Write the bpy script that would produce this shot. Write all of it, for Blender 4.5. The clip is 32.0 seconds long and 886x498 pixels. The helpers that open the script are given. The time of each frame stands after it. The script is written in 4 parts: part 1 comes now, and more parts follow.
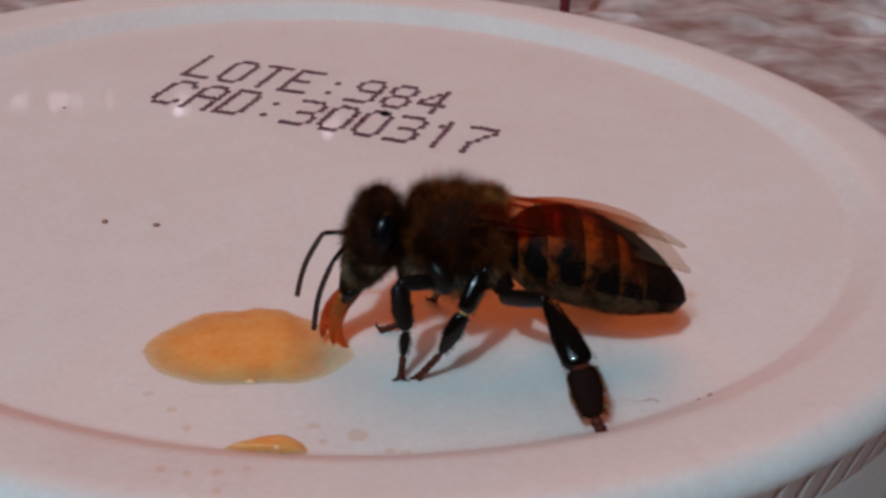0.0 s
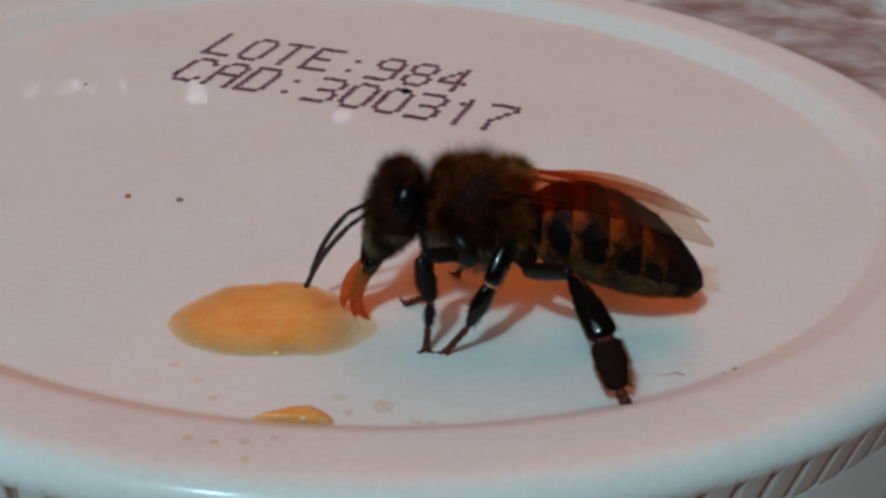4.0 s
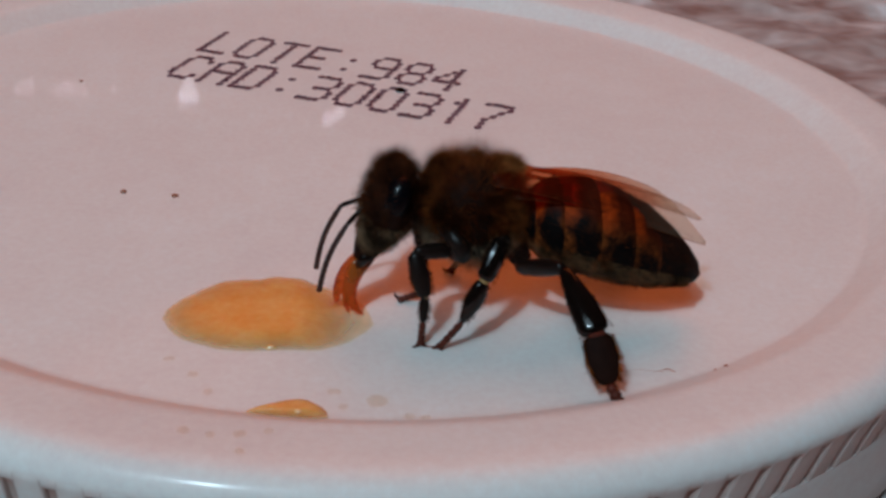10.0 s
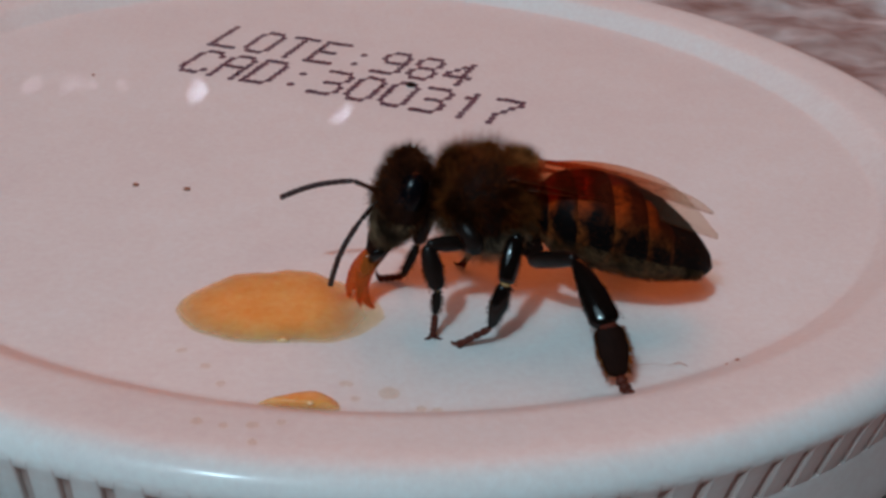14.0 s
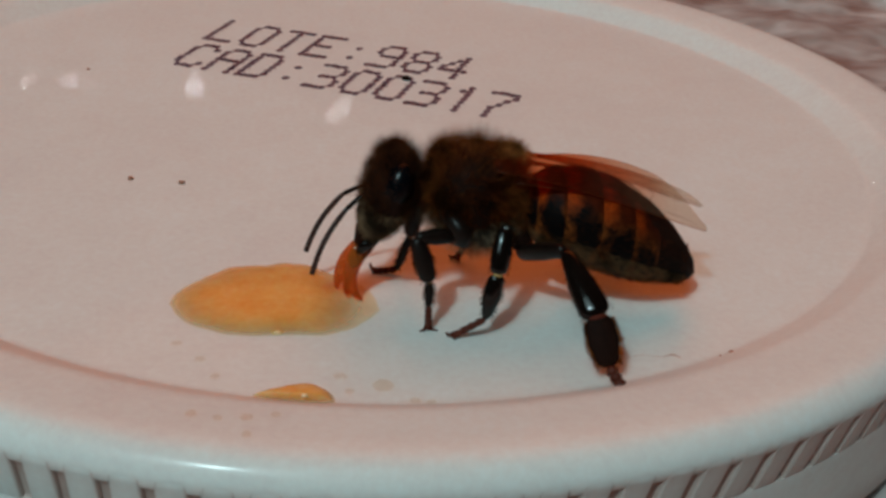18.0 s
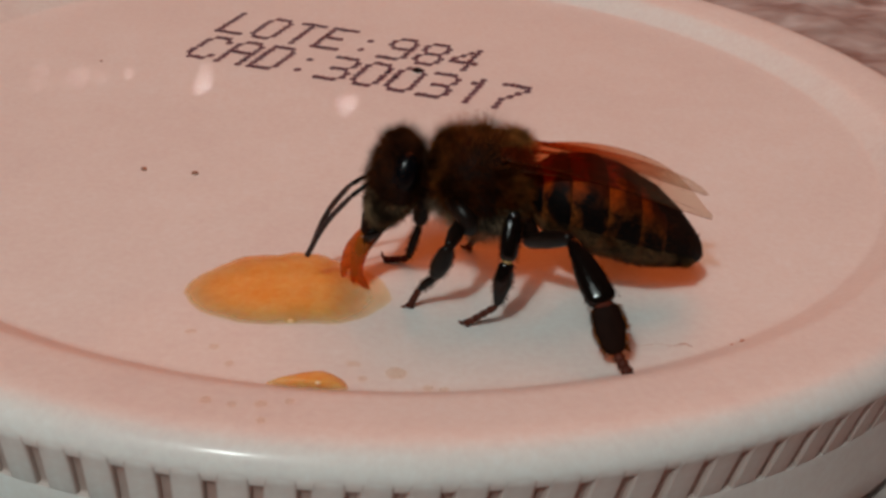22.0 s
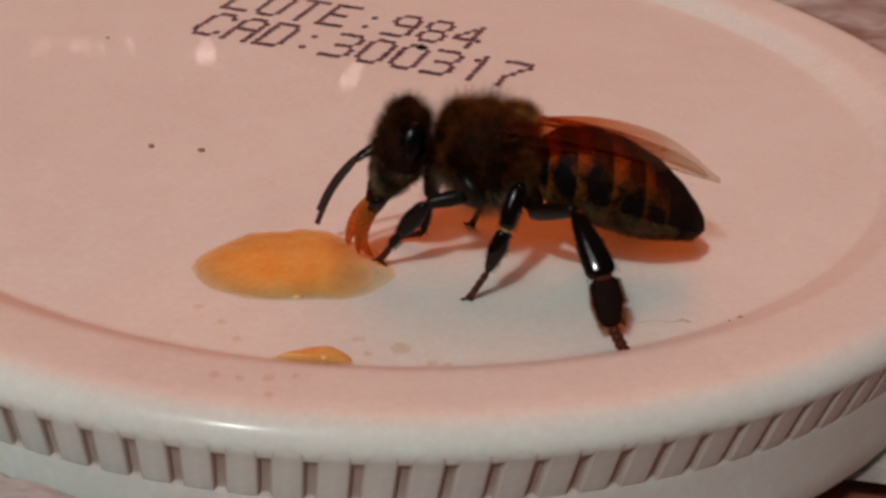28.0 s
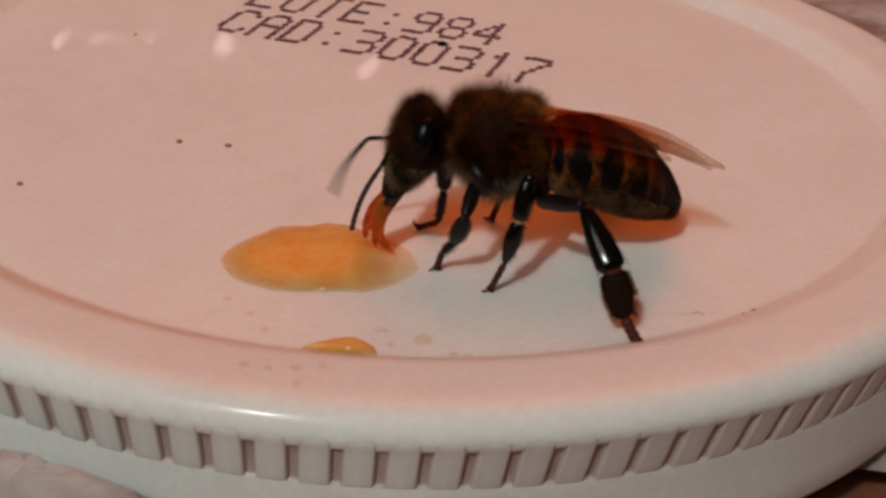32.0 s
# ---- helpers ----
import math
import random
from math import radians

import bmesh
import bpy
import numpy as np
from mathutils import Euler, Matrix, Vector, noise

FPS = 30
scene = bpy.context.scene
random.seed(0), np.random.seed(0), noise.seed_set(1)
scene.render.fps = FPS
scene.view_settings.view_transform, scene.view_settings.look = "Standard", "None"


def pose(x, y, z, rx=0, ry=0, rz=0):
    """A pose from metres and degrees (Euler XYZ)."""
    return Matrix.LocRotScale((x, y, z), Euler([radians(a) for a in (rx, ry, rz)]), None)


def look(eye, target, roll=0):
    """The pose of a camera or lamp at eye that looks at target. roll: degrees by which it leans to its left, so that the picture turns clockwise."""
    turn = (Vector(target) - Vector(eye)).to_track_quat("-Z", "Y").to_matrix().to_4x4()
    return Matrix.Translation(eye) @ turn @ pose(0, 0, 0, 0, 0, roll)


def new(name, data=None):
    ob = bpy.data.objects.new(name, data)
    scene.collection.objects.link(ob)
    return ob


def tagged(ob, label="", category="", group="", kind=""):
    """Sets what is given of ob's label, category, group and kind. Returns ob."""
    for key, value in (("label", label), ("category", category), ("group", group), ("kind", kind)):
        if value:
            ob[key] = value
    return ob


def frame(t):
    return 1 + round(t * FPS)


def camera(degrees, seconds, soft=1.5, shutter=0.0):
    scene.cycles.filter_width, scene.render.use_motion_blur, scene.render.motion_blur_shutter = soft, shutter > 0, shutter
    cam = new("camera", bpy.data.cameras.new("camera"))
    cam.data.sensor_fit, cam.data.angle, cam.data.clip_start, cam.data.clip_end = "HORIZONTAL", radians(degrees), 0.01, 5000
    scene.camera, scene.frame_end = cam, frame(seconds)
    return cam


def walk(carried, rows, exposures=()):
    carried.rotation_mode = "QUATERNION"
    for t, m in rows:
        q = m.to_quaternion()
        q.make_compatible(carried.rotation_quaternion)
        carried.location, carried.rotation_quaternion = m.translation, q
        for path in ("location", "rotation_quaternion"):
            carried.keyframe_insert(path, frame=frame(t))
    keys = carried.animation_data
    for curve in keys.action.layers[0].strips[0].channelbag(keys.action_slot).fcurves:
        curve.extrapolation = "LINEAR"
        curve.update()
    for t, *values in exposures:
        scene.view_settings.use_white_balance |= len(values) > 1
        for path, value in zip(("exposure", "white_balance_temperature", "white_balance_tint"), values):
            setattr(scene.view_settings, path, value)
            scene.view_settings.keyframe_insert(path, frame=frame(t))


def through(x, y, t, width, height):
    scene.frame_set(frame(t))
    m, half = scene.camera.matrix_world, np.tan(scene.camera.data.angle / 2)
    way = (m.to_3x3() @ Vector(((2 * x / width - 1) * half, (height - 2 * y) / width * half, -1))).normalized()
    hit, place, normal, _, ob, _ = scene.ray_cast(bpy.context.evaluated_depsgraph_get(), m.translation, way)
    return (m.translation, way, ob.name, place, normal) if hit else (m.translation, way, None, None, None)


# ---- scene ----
COOL_W, FILL_W, WARM_W = 3.2, 1.6, 39.5
EXPO = [(0, -0.1, 6100, 14), (1, -0.1, 6050, 8), (2, -0.13, 5850, -2), (3.5, -0.13, 5830, -2), (5.5, -0.1, 6000, 10), (8, -0.1, 6000, 11), (10, -0.1, 6150, 16), (12.5, -0.1, 6000, 12), (14.5, -0.1, 6000, 13), (17, -0.1, 6200, 17), (17.7, -0.14, 6400, 3),
        (19, -0.12, 7300, 12), (20, -0.1, 7800, 22), (24, -0.1, 8000, 25), (32, -0.1, 8350, 28)]

# ---------------------------------------------------------------- camera
cam = camera(38.0, 32.0, soft=3.2, shutter=0.5)
walk(cam, [
    (0.0, pose(0.00073, -0.05649, 0.02368, 63.617, -3.237, -2.741)),
    (0.5, pose(0.00098, -0.05649, 0.02365, 63.094, -3.055, -2.508)),
    (1.0, pose(0.00085, -0.05680, 0.02380, 63.450, -3.410, -2.605)),
    (1.5, pose(0.00063, -0.05703, 0.02373, 63.386, -3.578, -2.576)),
    (2.0, pose(0.00057, -0.05671, 0.02363, 63.202, -3.557, -2.518)),
    (2.5, pose(0.00075, -0.05655, 0.02326, 63.214, -3.103, -2.408)),
    (3.0, pose(0.00072, -0.05647, 0.02316, 63.234, -3.188, -2.446)),
    (3.5, pose(0.00047, -0.05659, 0.02315, 63.187, -3.101, -2.299)),
    (5.5, pose(0.00015, -0.05672, 0.02329, 62.626, -3.586, -2.177)),
    (6.0, pose(0.00024, -0.05675, 0.02318, 62.874, -3.683, -2.480)),
    (6.5, pose(0.00017, -0.05674, 0.02308, 62.867, -3.701, -2.471)),
    (7.0, pose(0.00015, -0.05682, 0.02314, 62.793, -3.689, -2.386)),
    (7.5, pose(0.00023, -0.05685, 0.02322, 62.796, -3.627, -2.451)),
    (8.0, pose(0.00025, -0.05686, 0.02306, 62.658, -3.636, -2.268)),
    (8.5, pose(0.00015, -0.05708, 0.02303, 62.801, -3.662, -2.217)),
    (9.0, pose(0.00000, -0.05701, 0.02303, 62.965, -3.672, -2.121)),
    (9.5, pose(0.00018, -0.05707, 0.02315, 63.059, -3.786, -2.266)),
    (10.0, pose(0.00018, -0.05705, 0.02313, 63.162, -3.656, -2.372)),
    (10.5, pose(0.00019, -0.05708, 0.02322, 63.103, -3.720, -2.258)),
    (11.0, pose(0.00024, -0.05696, 0.02318, 63.278, -3.691, -2.303)),
    (11.5, pose(0.00019, -0.05710, 0.02323, 63.074, -3.687, -2.189)),
    (12.0, pose(0.00012, -0.05707, 0.02317, 63.067, -3.652, -2.267)),
    (12.5, pose(0.00013, -0.05707, 0.02325, 63.118, -3.684, -2.201)),
    (13.0, pose(0.00006, -0.05710, 0.02305, 63.171, -3.726, -2.161)),
    (13.5, pose(0.00006, -0.05718, 0.02306, 63.080, -3.606, -1.984)),
    (14.0, pose(0.00002, -0.05719, 0.02303, 63.025, -3.676, -1.999)),
    (14.5, pose(0.00017, -0.05716, 0.02312, 63.037, -3.474, -2.162)),
    (16.5, pose(0.00023, -0.05731, 0.02308, 62.920, -3.531, -2.218)),
    (17.0, pose(0.00031, -0.05731, 0.02310, 62.903, -3.480, -2.174)),
    (17.5, pose(0.00021, -0.05726, 0.02305, 62.876, -3.672, -2.176)),
    (18.0, pose(0.00015, -0.05729, 0.02300, 62.801, -3.599, -2.142)),
    (18.5, pose(0.00014, -0.05720, 0.02293, 62.640, -3.561, -2.103)),
    (19.0, pose(0.00008, -0.05732, 0.02301, 62.646, -3.658, -2.064)),
    (19.5, pose(0.00013, -0.05733, 0.02294, 62.783, -3.613, -2.039)),
    (20.0, pose(0.00010, -0.05738, 0.02303, 62.756, -3.611, -2.026)),
    (20.5, pose(0.00013, -0.05736, 0.02294, 62.734, -3.618, -1.976)),
    (21.0, pose(-0.00004, -0.05740, 0.02287, 62.662, -3.692, -1.993)),
    (21.5, pose(-0.00008, -0.05774, 0.02290, 62.569, -3.625, -1.753)),
    (22.0, pose(0.00001, -0.05759, 0.02288, 62.603, -3.490, -1.774)),
    (22.5, pose(-0.00000, -0.05714, 0.02253, 63.078, -3.894, -2.102)),
    (23.0, pose(-0.00006, -0.05696, 0.02242, 63.422, -3.460, -1.512)),
    (23.5, pose(-0.00002, -0.05684, 0.02234, 63.213, -3.424, -1.655)),
    (24.0, pose(-0.00005, -0.05687, 0.02239, 62.842, -3.448, -1.541)),
    (24.5, pose(-0.00012, -0.05740, 0.02254, 62.776, -3.596, -1.492)),
    (25.0, pose(-0.00008, -0.05733, 0.02246, 62.746, -3.615, -1.500)),
    (25.5, pose(-0.00006, -0.05767, 0.02277, 62.411, -3.552, -1.479)),
    (27.5, pose(-0.00010, -0.05838, 0.02347, 61.655, -3.437, -1.563)),
    (28.0, pose(-0.00007, -0.05819, 0.02339, 61.364, -3.526, -1.624)),
    (28.5, pose(-0.00009, -0.05837, 0.02355, 61.343, -3.604, -1.693)),
    (29.0, pose(-0.00012, -0.05867, 0.02361, 61.553, -3.592, -1.618)),
    (29.5, pose(-0.00008, -0.05842, 0.02353, 61.579, -3.460, -1.582)),
    (30.0, pose(-0.00011, -0.05845, 0.02340, 61.585, -3.476, -1.630)),
    (30.5, pose(-0.00020, -0.05847, 0.02344, 61.296, -3.441, -1.531)),
    (31.0, pose(-0.00037, -0.05818, 0.02315, 61.017, -3.216, -1.202)),
    (31.5, pose(-0.00042, -0.05911, 0.02352, 61.293, -3.144, -1.288)),
    (32.0, pose(-0.00028, -0.05928, 0.02411, 60.912, -3.257, -0.885)),
], exposures=EXPO)


# ---------------------------------------------------------------- world and lights
world = bpy.data.worlds.new("room_air")
scene.world = world
world.use_nodes = True
world.node_tree.nodes["Background"].inputs[0].default_value = (0.50, 0.55, 0.62, 1)
world.node_tree.nodes["Background"].inputs[1].default_value = 0.015


def area_lamp(name, eye, target, size, power, color):
    data = bpy.data.lights.new(name, "AREA")
    data.shape, data.size, data.energy, data.color = "DISK", size, power, color
    ob = new(name, data)
    ob.matrix_world = look(eye, target)
    return ob


area_lamp("cool_desk_light", (-0.246, -0.522, 0.600), (0, -0.01, 0), 0.045, COOL_W, (0.655, 0.92, 0.99))
# a wide fill lamp added just behind the desk light to lighten its shadows
area_lamp("desk_light_fill", (-0.252, -0.534, 0.614), (0, -0.01, 0), 0.42, FILL_W, (0.655, 0.92, 0.985))
glow = bpy.data.lights.new("warm_lamp", "POINT")
glow.energy, glow.shadow_soft_size, glow.color = WARM_W, 0.78, (1.0, 0.205, 0.05)
new("warm_lamp", glow).location = (0.08, 0.86, 1.22)
# a row of small bulbs on the far side of the room, mirrored in the lid
for x, z, w in ((-0.462, 0.604, 0.020), (-0.447, 0.596, 0.012), (-0.412, 0.600, 0.014), (-0.396, 0.592, 0.022), (-0.374, 0.597, 0.010), (-0.335, 0.592, 0.012),
                (-0.243, 0.603, 0.045), (-0.229, 0.596, 0.055), (-0.236, 0.583, 0.018), (-0.048, 0.626, 0.035), (-0.036, 0.619, 0.045), (-0.030, 0.609, 0.016)):
    bulb = bpy.data.lights.new("small_bulb", "POINT")
    bulb.energy, bulb.shadow_soft_size, bulb.color = w * 0.85, 0.0055, (0.92, 0.96, 1.0)
    new("small_bulb", bulb).location = (x, 1.6, z)

# ---------------------------------------------------------------- materials
MM = 0.001


def material(name):
    m = bpy.data.materials.new(name)
    m.use_nodes = True
    nt = m.node_tree
    return m, nt, nt.nodes["Principled BSDF"]


def add(nt, kind, **values):
    n = nt.nodes.new(kind)
    for key, value in values.items():
        if key in n.inputs:
            n.inputs[key].default_value = value
    return n


def coords(nt, scale):
    c = nt.nodes.new("ShaderNodeTexCoord")
    m = nt.nodes.new("ShaderNodeMapping")
    m.inputs["Scale"].default_value = scale if isinstance(scale, tuple) else (scale,) * 3
    nt.links.new(c.outputs["Object"], m.inputs[0])
    return m.outputs[0]


def noise_tex(nt, size, detail=3.0, rough=0.6, stretch=(1, 1, 1)):
    """Noise whose blobs are about `size` metres."""
    n = add(nt, "ShaderNodeTexNoise", Scale=1.0, Detail=detail, Roughness=rough)
    nt.links.new(coords(nt, tuple(k / size for k in stretch)), n.inputs["Vector"])
    return n.outputs[0]


def ramp(nt, source, stops):
    r = nt.nodes.new("ShaderNodeValToRGB")
    e = r.color_ramp.elements
    while len(e) < len(stops):
        e.new(0.5)
    for k, (p, c) in zip(e, stops):
        k.position, k.color = p, (*c, 1)
    nt.links.new(source, r.inputs[0])
    return r.outputs[0]


def bump(nt, bsdf, source, strength, distance):
    b = add(nt, "ShaderNodeBump", Strength=strength, Distance=distance)
    nt.links.new(source, b.inputs["Height"])
    nt.links.new(b.outputs[0], bsdf.inputs["Normal"])
    return b


def math_node(nt, op, a, b):
    n = nt.nodes.new("ShaderNodeMath")
    n.operation = op
    for k, v in enumerate((a, b)):
        if isinstance(v, (int, float)):
            n.inputs[k].default_value = v
        else:
            nt.links.new(v, n.inputs[k])
    return n.outputs[0]


def mix_color(nt, fac, a, b):
    n = nt.nodes.new("ShaderNodeMix")
    n.data_type = "RGBA"
    for k, v in ((0, fac), (6, a), (7, b)):
        if isinstance(v, (int, float)):
            n.inputs[k].default_value = v
        elif isinstance(v, tuple):
            n.inputs[k].default_value = (*v, 1)
        else:
            nt.links.new(v, n.inputs[k])
    return n.outputs[2]


def attribute(nt, name):
    a = nt.nodes.new("ShaderNodeAttribute")
    a.attribute_name = name
    return a.outputs["Fac"]


def plain(name, color, rough, grain=0.0006, spread=0.25, relief=0.2, depth=0.00003, metal=0.0, spec=0.5, coat=0.0):
    """A surface of one stuff, with stains at a large and a grain at a small scale."""
    m, nt, p = material(name)
    p.inputs["Roughness"].default_value = rough
    p.inputs["Metallic"].default_value = metal
    p.inputs["Specular IOR Level"].default_value = spec
    p.inputs["Coat Weight"].default_value = coat
    p.inputs["Coat Roughness"].default_value = 0.12
    big, small = noise_tex(nt, grain * 8), noise_tex(nt, grain)
    both = math_node(nt, "ADD", math_node(nt, "MULTIPLY", big, 0.5), math_node(nt, "MULTIPLY", small, 0.5))
    lo, hi = tuple(c * (1 - spread) for c in color), tuple(min(1, c * (1 + spread)) for c in color)
    nt.links.new(ramp(nt, both, [(0.32, lo), (0.68, hi)]), p.inputs["Base Color"])
    if relief:
        bump(nt, p, small, relief, depth)
    return m


def plastic():
    m, nt, p = material("white_lid_plastic")
    big, mid, small = noise_tex(nt, 0.012), noise_tex(nt, 0.0016), noise_tex(nt, 0.0003)
    f = math_node(nt, "ADD", math_node(nt, "MULTIPLY", big, 0.35), math_node(nt, "ADD", math_node(nt, "MULTIPLY", mid, 0.25), math_node(nt, "MULTIPLY", small, 0.4)))
    white = ramp(nt, f, [(0.36, (0.71, 0.67, 0.65)), (0.5, (0.75, 0.73, 0.70)), (0.64, (0.78, 0.79, 0.77))])
    # brown shade in the flutes of the edge, mixed into the plastic's colour
    groove_dark = math_node(nt, "MULTIPLY", attribute(nt, "groove_shade"), ramp(nt, mid, [(0.3, (0.7,) * 3), (0.7, (1,) * 3)]))
    nt.links.new(mix_color(nt, groove_dark, white, (0.44, 0.30, 0.26)), p.inputs["Base Color"])
    rough = ramp(nt, mid, [(0.3, (0.42,) * 3), (0.7, (0.55,) * 3)])
    nt.links.new(rough, p.inputs["Roughness"])
    p.inputs["Specular IOR Level"].default_value = 0.15
    nt.links.new(ramp(nt, attribute(nt, "rim"), [(0.0, (0.14,) * 3), (1.0, (0.26,) * 3)]), p.inputs["Coat Weight"])
    # the moulded disc is polished, the handled rim is finely scuffed
    nt.links.new(ramp(nt, attribute(nt, "rim"), [(0.0, (0.03,) * 3), (1.0, (0.16,) * 3)]), p.inputs["Coat Roughness"])
    p.inputs["Coat IOR"].default_value = 1.45
    p.inputs["Subsurface Weight"].default_value = 0.25
    p.inputs["Subsurface Radius"].default_value = (1, 0.95, 0.9)
    p.inputs["Subsurface Scale"].default_value = 0.001
    h = math_node(nt, "ADD", math_node(nt, "MULTIPLY", mid, 0.4), math_node(nt, "MULTIPLY", small, 0.45))
    bump(nt, p, h, 0.12, 0.00004)
    fine = add(nt, "ShaderNodeBump", Strength=0.10, Distance=0.00002)
    nt.links.new(h, fine.inputs["Height"])
    nt.links.new(fine.outputs[0], p.inputs["Coat Normal"])
    return m


def honey_material(name="crystallised_honey", tint=(1.0, 0.93, 0.80), cover=1.0):
    m, nt, p = material(name)
    f = math_node(nt, "ADD", math_node(nt, "MULTIPLY", noise_tex(nt, 0.0013), 0.6), math_node(nt, "MULTIPLY", noise_tex(nt, 0.00025), 0.4))
    nt.links.new(ramp(nt, f, [(0.36, (0.80, 0.31, 0.055)), (0.64, (0.87, 0.46, 0.14))]), p.inputs["Base Color"])
    p.inputs["Roughness"].default_value = 0.2
    p.inputs["Specular IOR Level"].default_value = 0.22
    p.inputs["IOR"].default_value = 1.48
    p.inputs["Coat Weight"].default_value = 0.06
    p.inputs["Coat Roughness"].default_value = 0.03
    p.inputs["Subsurface Weight"].default_value = 0.5
    p.inputs["Subsurface Radius"].default_value = (1, 0.55, 0.15)
    p.inputs["Subsurface Scale"].default_value = 0.0009
    bump(nt, p, noise_tex(nt, 0.0006), 0.08, 0.0001)
    clear = nt.nodes.new("ShaderNodeBsdfTransparent")
    clear.inputs[0].default_value = (*tint, 1)
    mix = nt.nodes.new("ShaderNodeMixShader")
    nt.links.new(ramp(nt, attribute(nt, "thick"), [(0.0, (0.03 * cover,) * 3), (0.35, (0.45 * cover,) * 3), (0.95, (0.90 * cover,) * 3)]), mix.inputs[0])
    nt.links.new(clear.outputs[0], mix.inputs[1])
    nt.links.new(p.outputs[0], mix.inputs[2])
    nt.links.new(mix.outputs[0], nt.nodes["Material Output"].inputs[0])
    return m


def segment_material():
    """Amber tergites with a brown hind band, a black blot on each flank and a paler belly."""
    m, nt, p = material("banded_abdomen")
    along, around = attribute(nt, "along"), attribute(nt, "around")
    wob = math_node(nt, "MULTIPLY", math_node(nt, "SUBTRACT", noise_tex(nt, 0.0006), 0.5), 1.0)
    fine = noise_tex(nt, 0.00018)
    amber = ramp(nt, math_node(nt, "ADD", math_node(nt, "MULTIPLY", noise_tex(nt, 0.0009), 0.6), math_node(nt, "MULTIPLY", fine, 0.4)),
                 [(0.34, (0.075, 0.008, 0.0012)), (0.66, (0.40, 0.050, 0.005))])
    hind = ramp(nt, math_node(nt, "ADD", along, math_node(nt, "MULTIPLY", wob, 0.6)), [(0.30, (0,) * 3), (0.52, (1,) * 3)])
    back = mix_color(nt, math_node(nt, "MULTIPLY", hind, 0.85), amber, (0.016, 0.003, 0.002))
    # the blot: round, on the hind two thirds of the flank
    high = math_node(nt, "MULTIPLY", math_node(nt, "ABSOLUTE", math_node(nt, "SUBTRACT", math_node(nt, "ADD", around, math_node(nt, "MULTIPLY", wob, 0.42)), attribute(nt, "level")), 0), 2.4)
    wide = math_node(nt, "MULTIPLY", math_node(nt, "ABSOLUTE", math_node(nt, "SUBTRACT", math_node(nt, "ADD", along, math_node(nt, "MULTIPLY", math_node(nt, "SUBTRACT", noise_tex(nt, 0.0011), 0.5), 1.5)), 0.66), 0), 1.75)
    far = math_node(nt, "ADD", math_node(nt, "POWER", high, 2.6), math_node(nt, "POWER", wide, 2.6))
    blot = ramp(nt, far, [(0.16, (1,) * 3), (0.60, (0,) * 3)])
    tawny = ramp(nt, fine, [(0.35, (0.040, 0.009, 0.002)), (0.65, (0.17, 0.044, 0.010))])
    spots = ramp(nt, noise_tex(nt, 0.0009), [(0.42, (0,) * 3), (0.58, (1,) * 3)])
    belly = mix_color(nt, math_node(nt, "MULTIPLY", spots, 0.6), (0.22, 0.115, 0.055), (0.02, 0.010, 0.006))
    up = ramp(nt, math_node(nt, "ADD", around, math_node(nt, "MULTIPLY", wob, 0.3)), [(0.62, (0,) * 3), (0.82, (1,) * 3)])
    down = ramp(nt, math_node(nt, "ADD", around, math_node(nt, "MULTIPLY", wob, 0.3)), [(0.04, (1,) * 3), (0.34, (0,) * 3)])
    c = mix_color(nt, down, mix_color(nt, up, tawny, back), belly)
    c = mix_color(nt, blot, c, (0.003, 0.002, 0.002))
    nt.links.new(mix_color(nt, attribute(nt, "dark"), c, (0.005, 0.0035, 0.003)), p.inputs["Base Color"])
    p.inputs["Roughness"].default_value = 0.55
    p.inputs["Specular IOR Level"].default_value = 0.04
    bump(nt, p, fine, 0.4, 0.00003)
    return m


def clear_material(name, tint, cover, rough, pale=0.58):
    """A thin skin that lets part of the light through."""
    m, nt, p = material(name)
    f = noise_tex(nt, 0.0008)
    nt.links.new(ramp(nt, f, [(0.3, tuple(c * 0.8 for c in tint)), (0.7, tint)]), p.inputs["Base Color"])
    p.inputs["Roughness"].default_value = rough
    p.inputs["Specular IOR Level"].default_value = 0.25
    bump(nt, p, noise_tex(nt, 0.0004), 0.25, 0.00005)
    clear = nt.nodes.new("ShaderNodeBsdfTransparent")
    clear.inputs[0].default_value = (*(pale + (1 - pale) * c / max(tint) for c in tint), 1)
    mix = nt.nodes.new("ShaderNodeMixShader")
    mix.inputs[0].default_value = cover
    nt.links.new(clear.outputs[0], mix.inputs[1])
    nt.links.new(p.outputs[0], mix.inputs[2])
    nt.links.new(mix.outputs[0], nt.nodes["Material Output"].inputs[0])
    return m


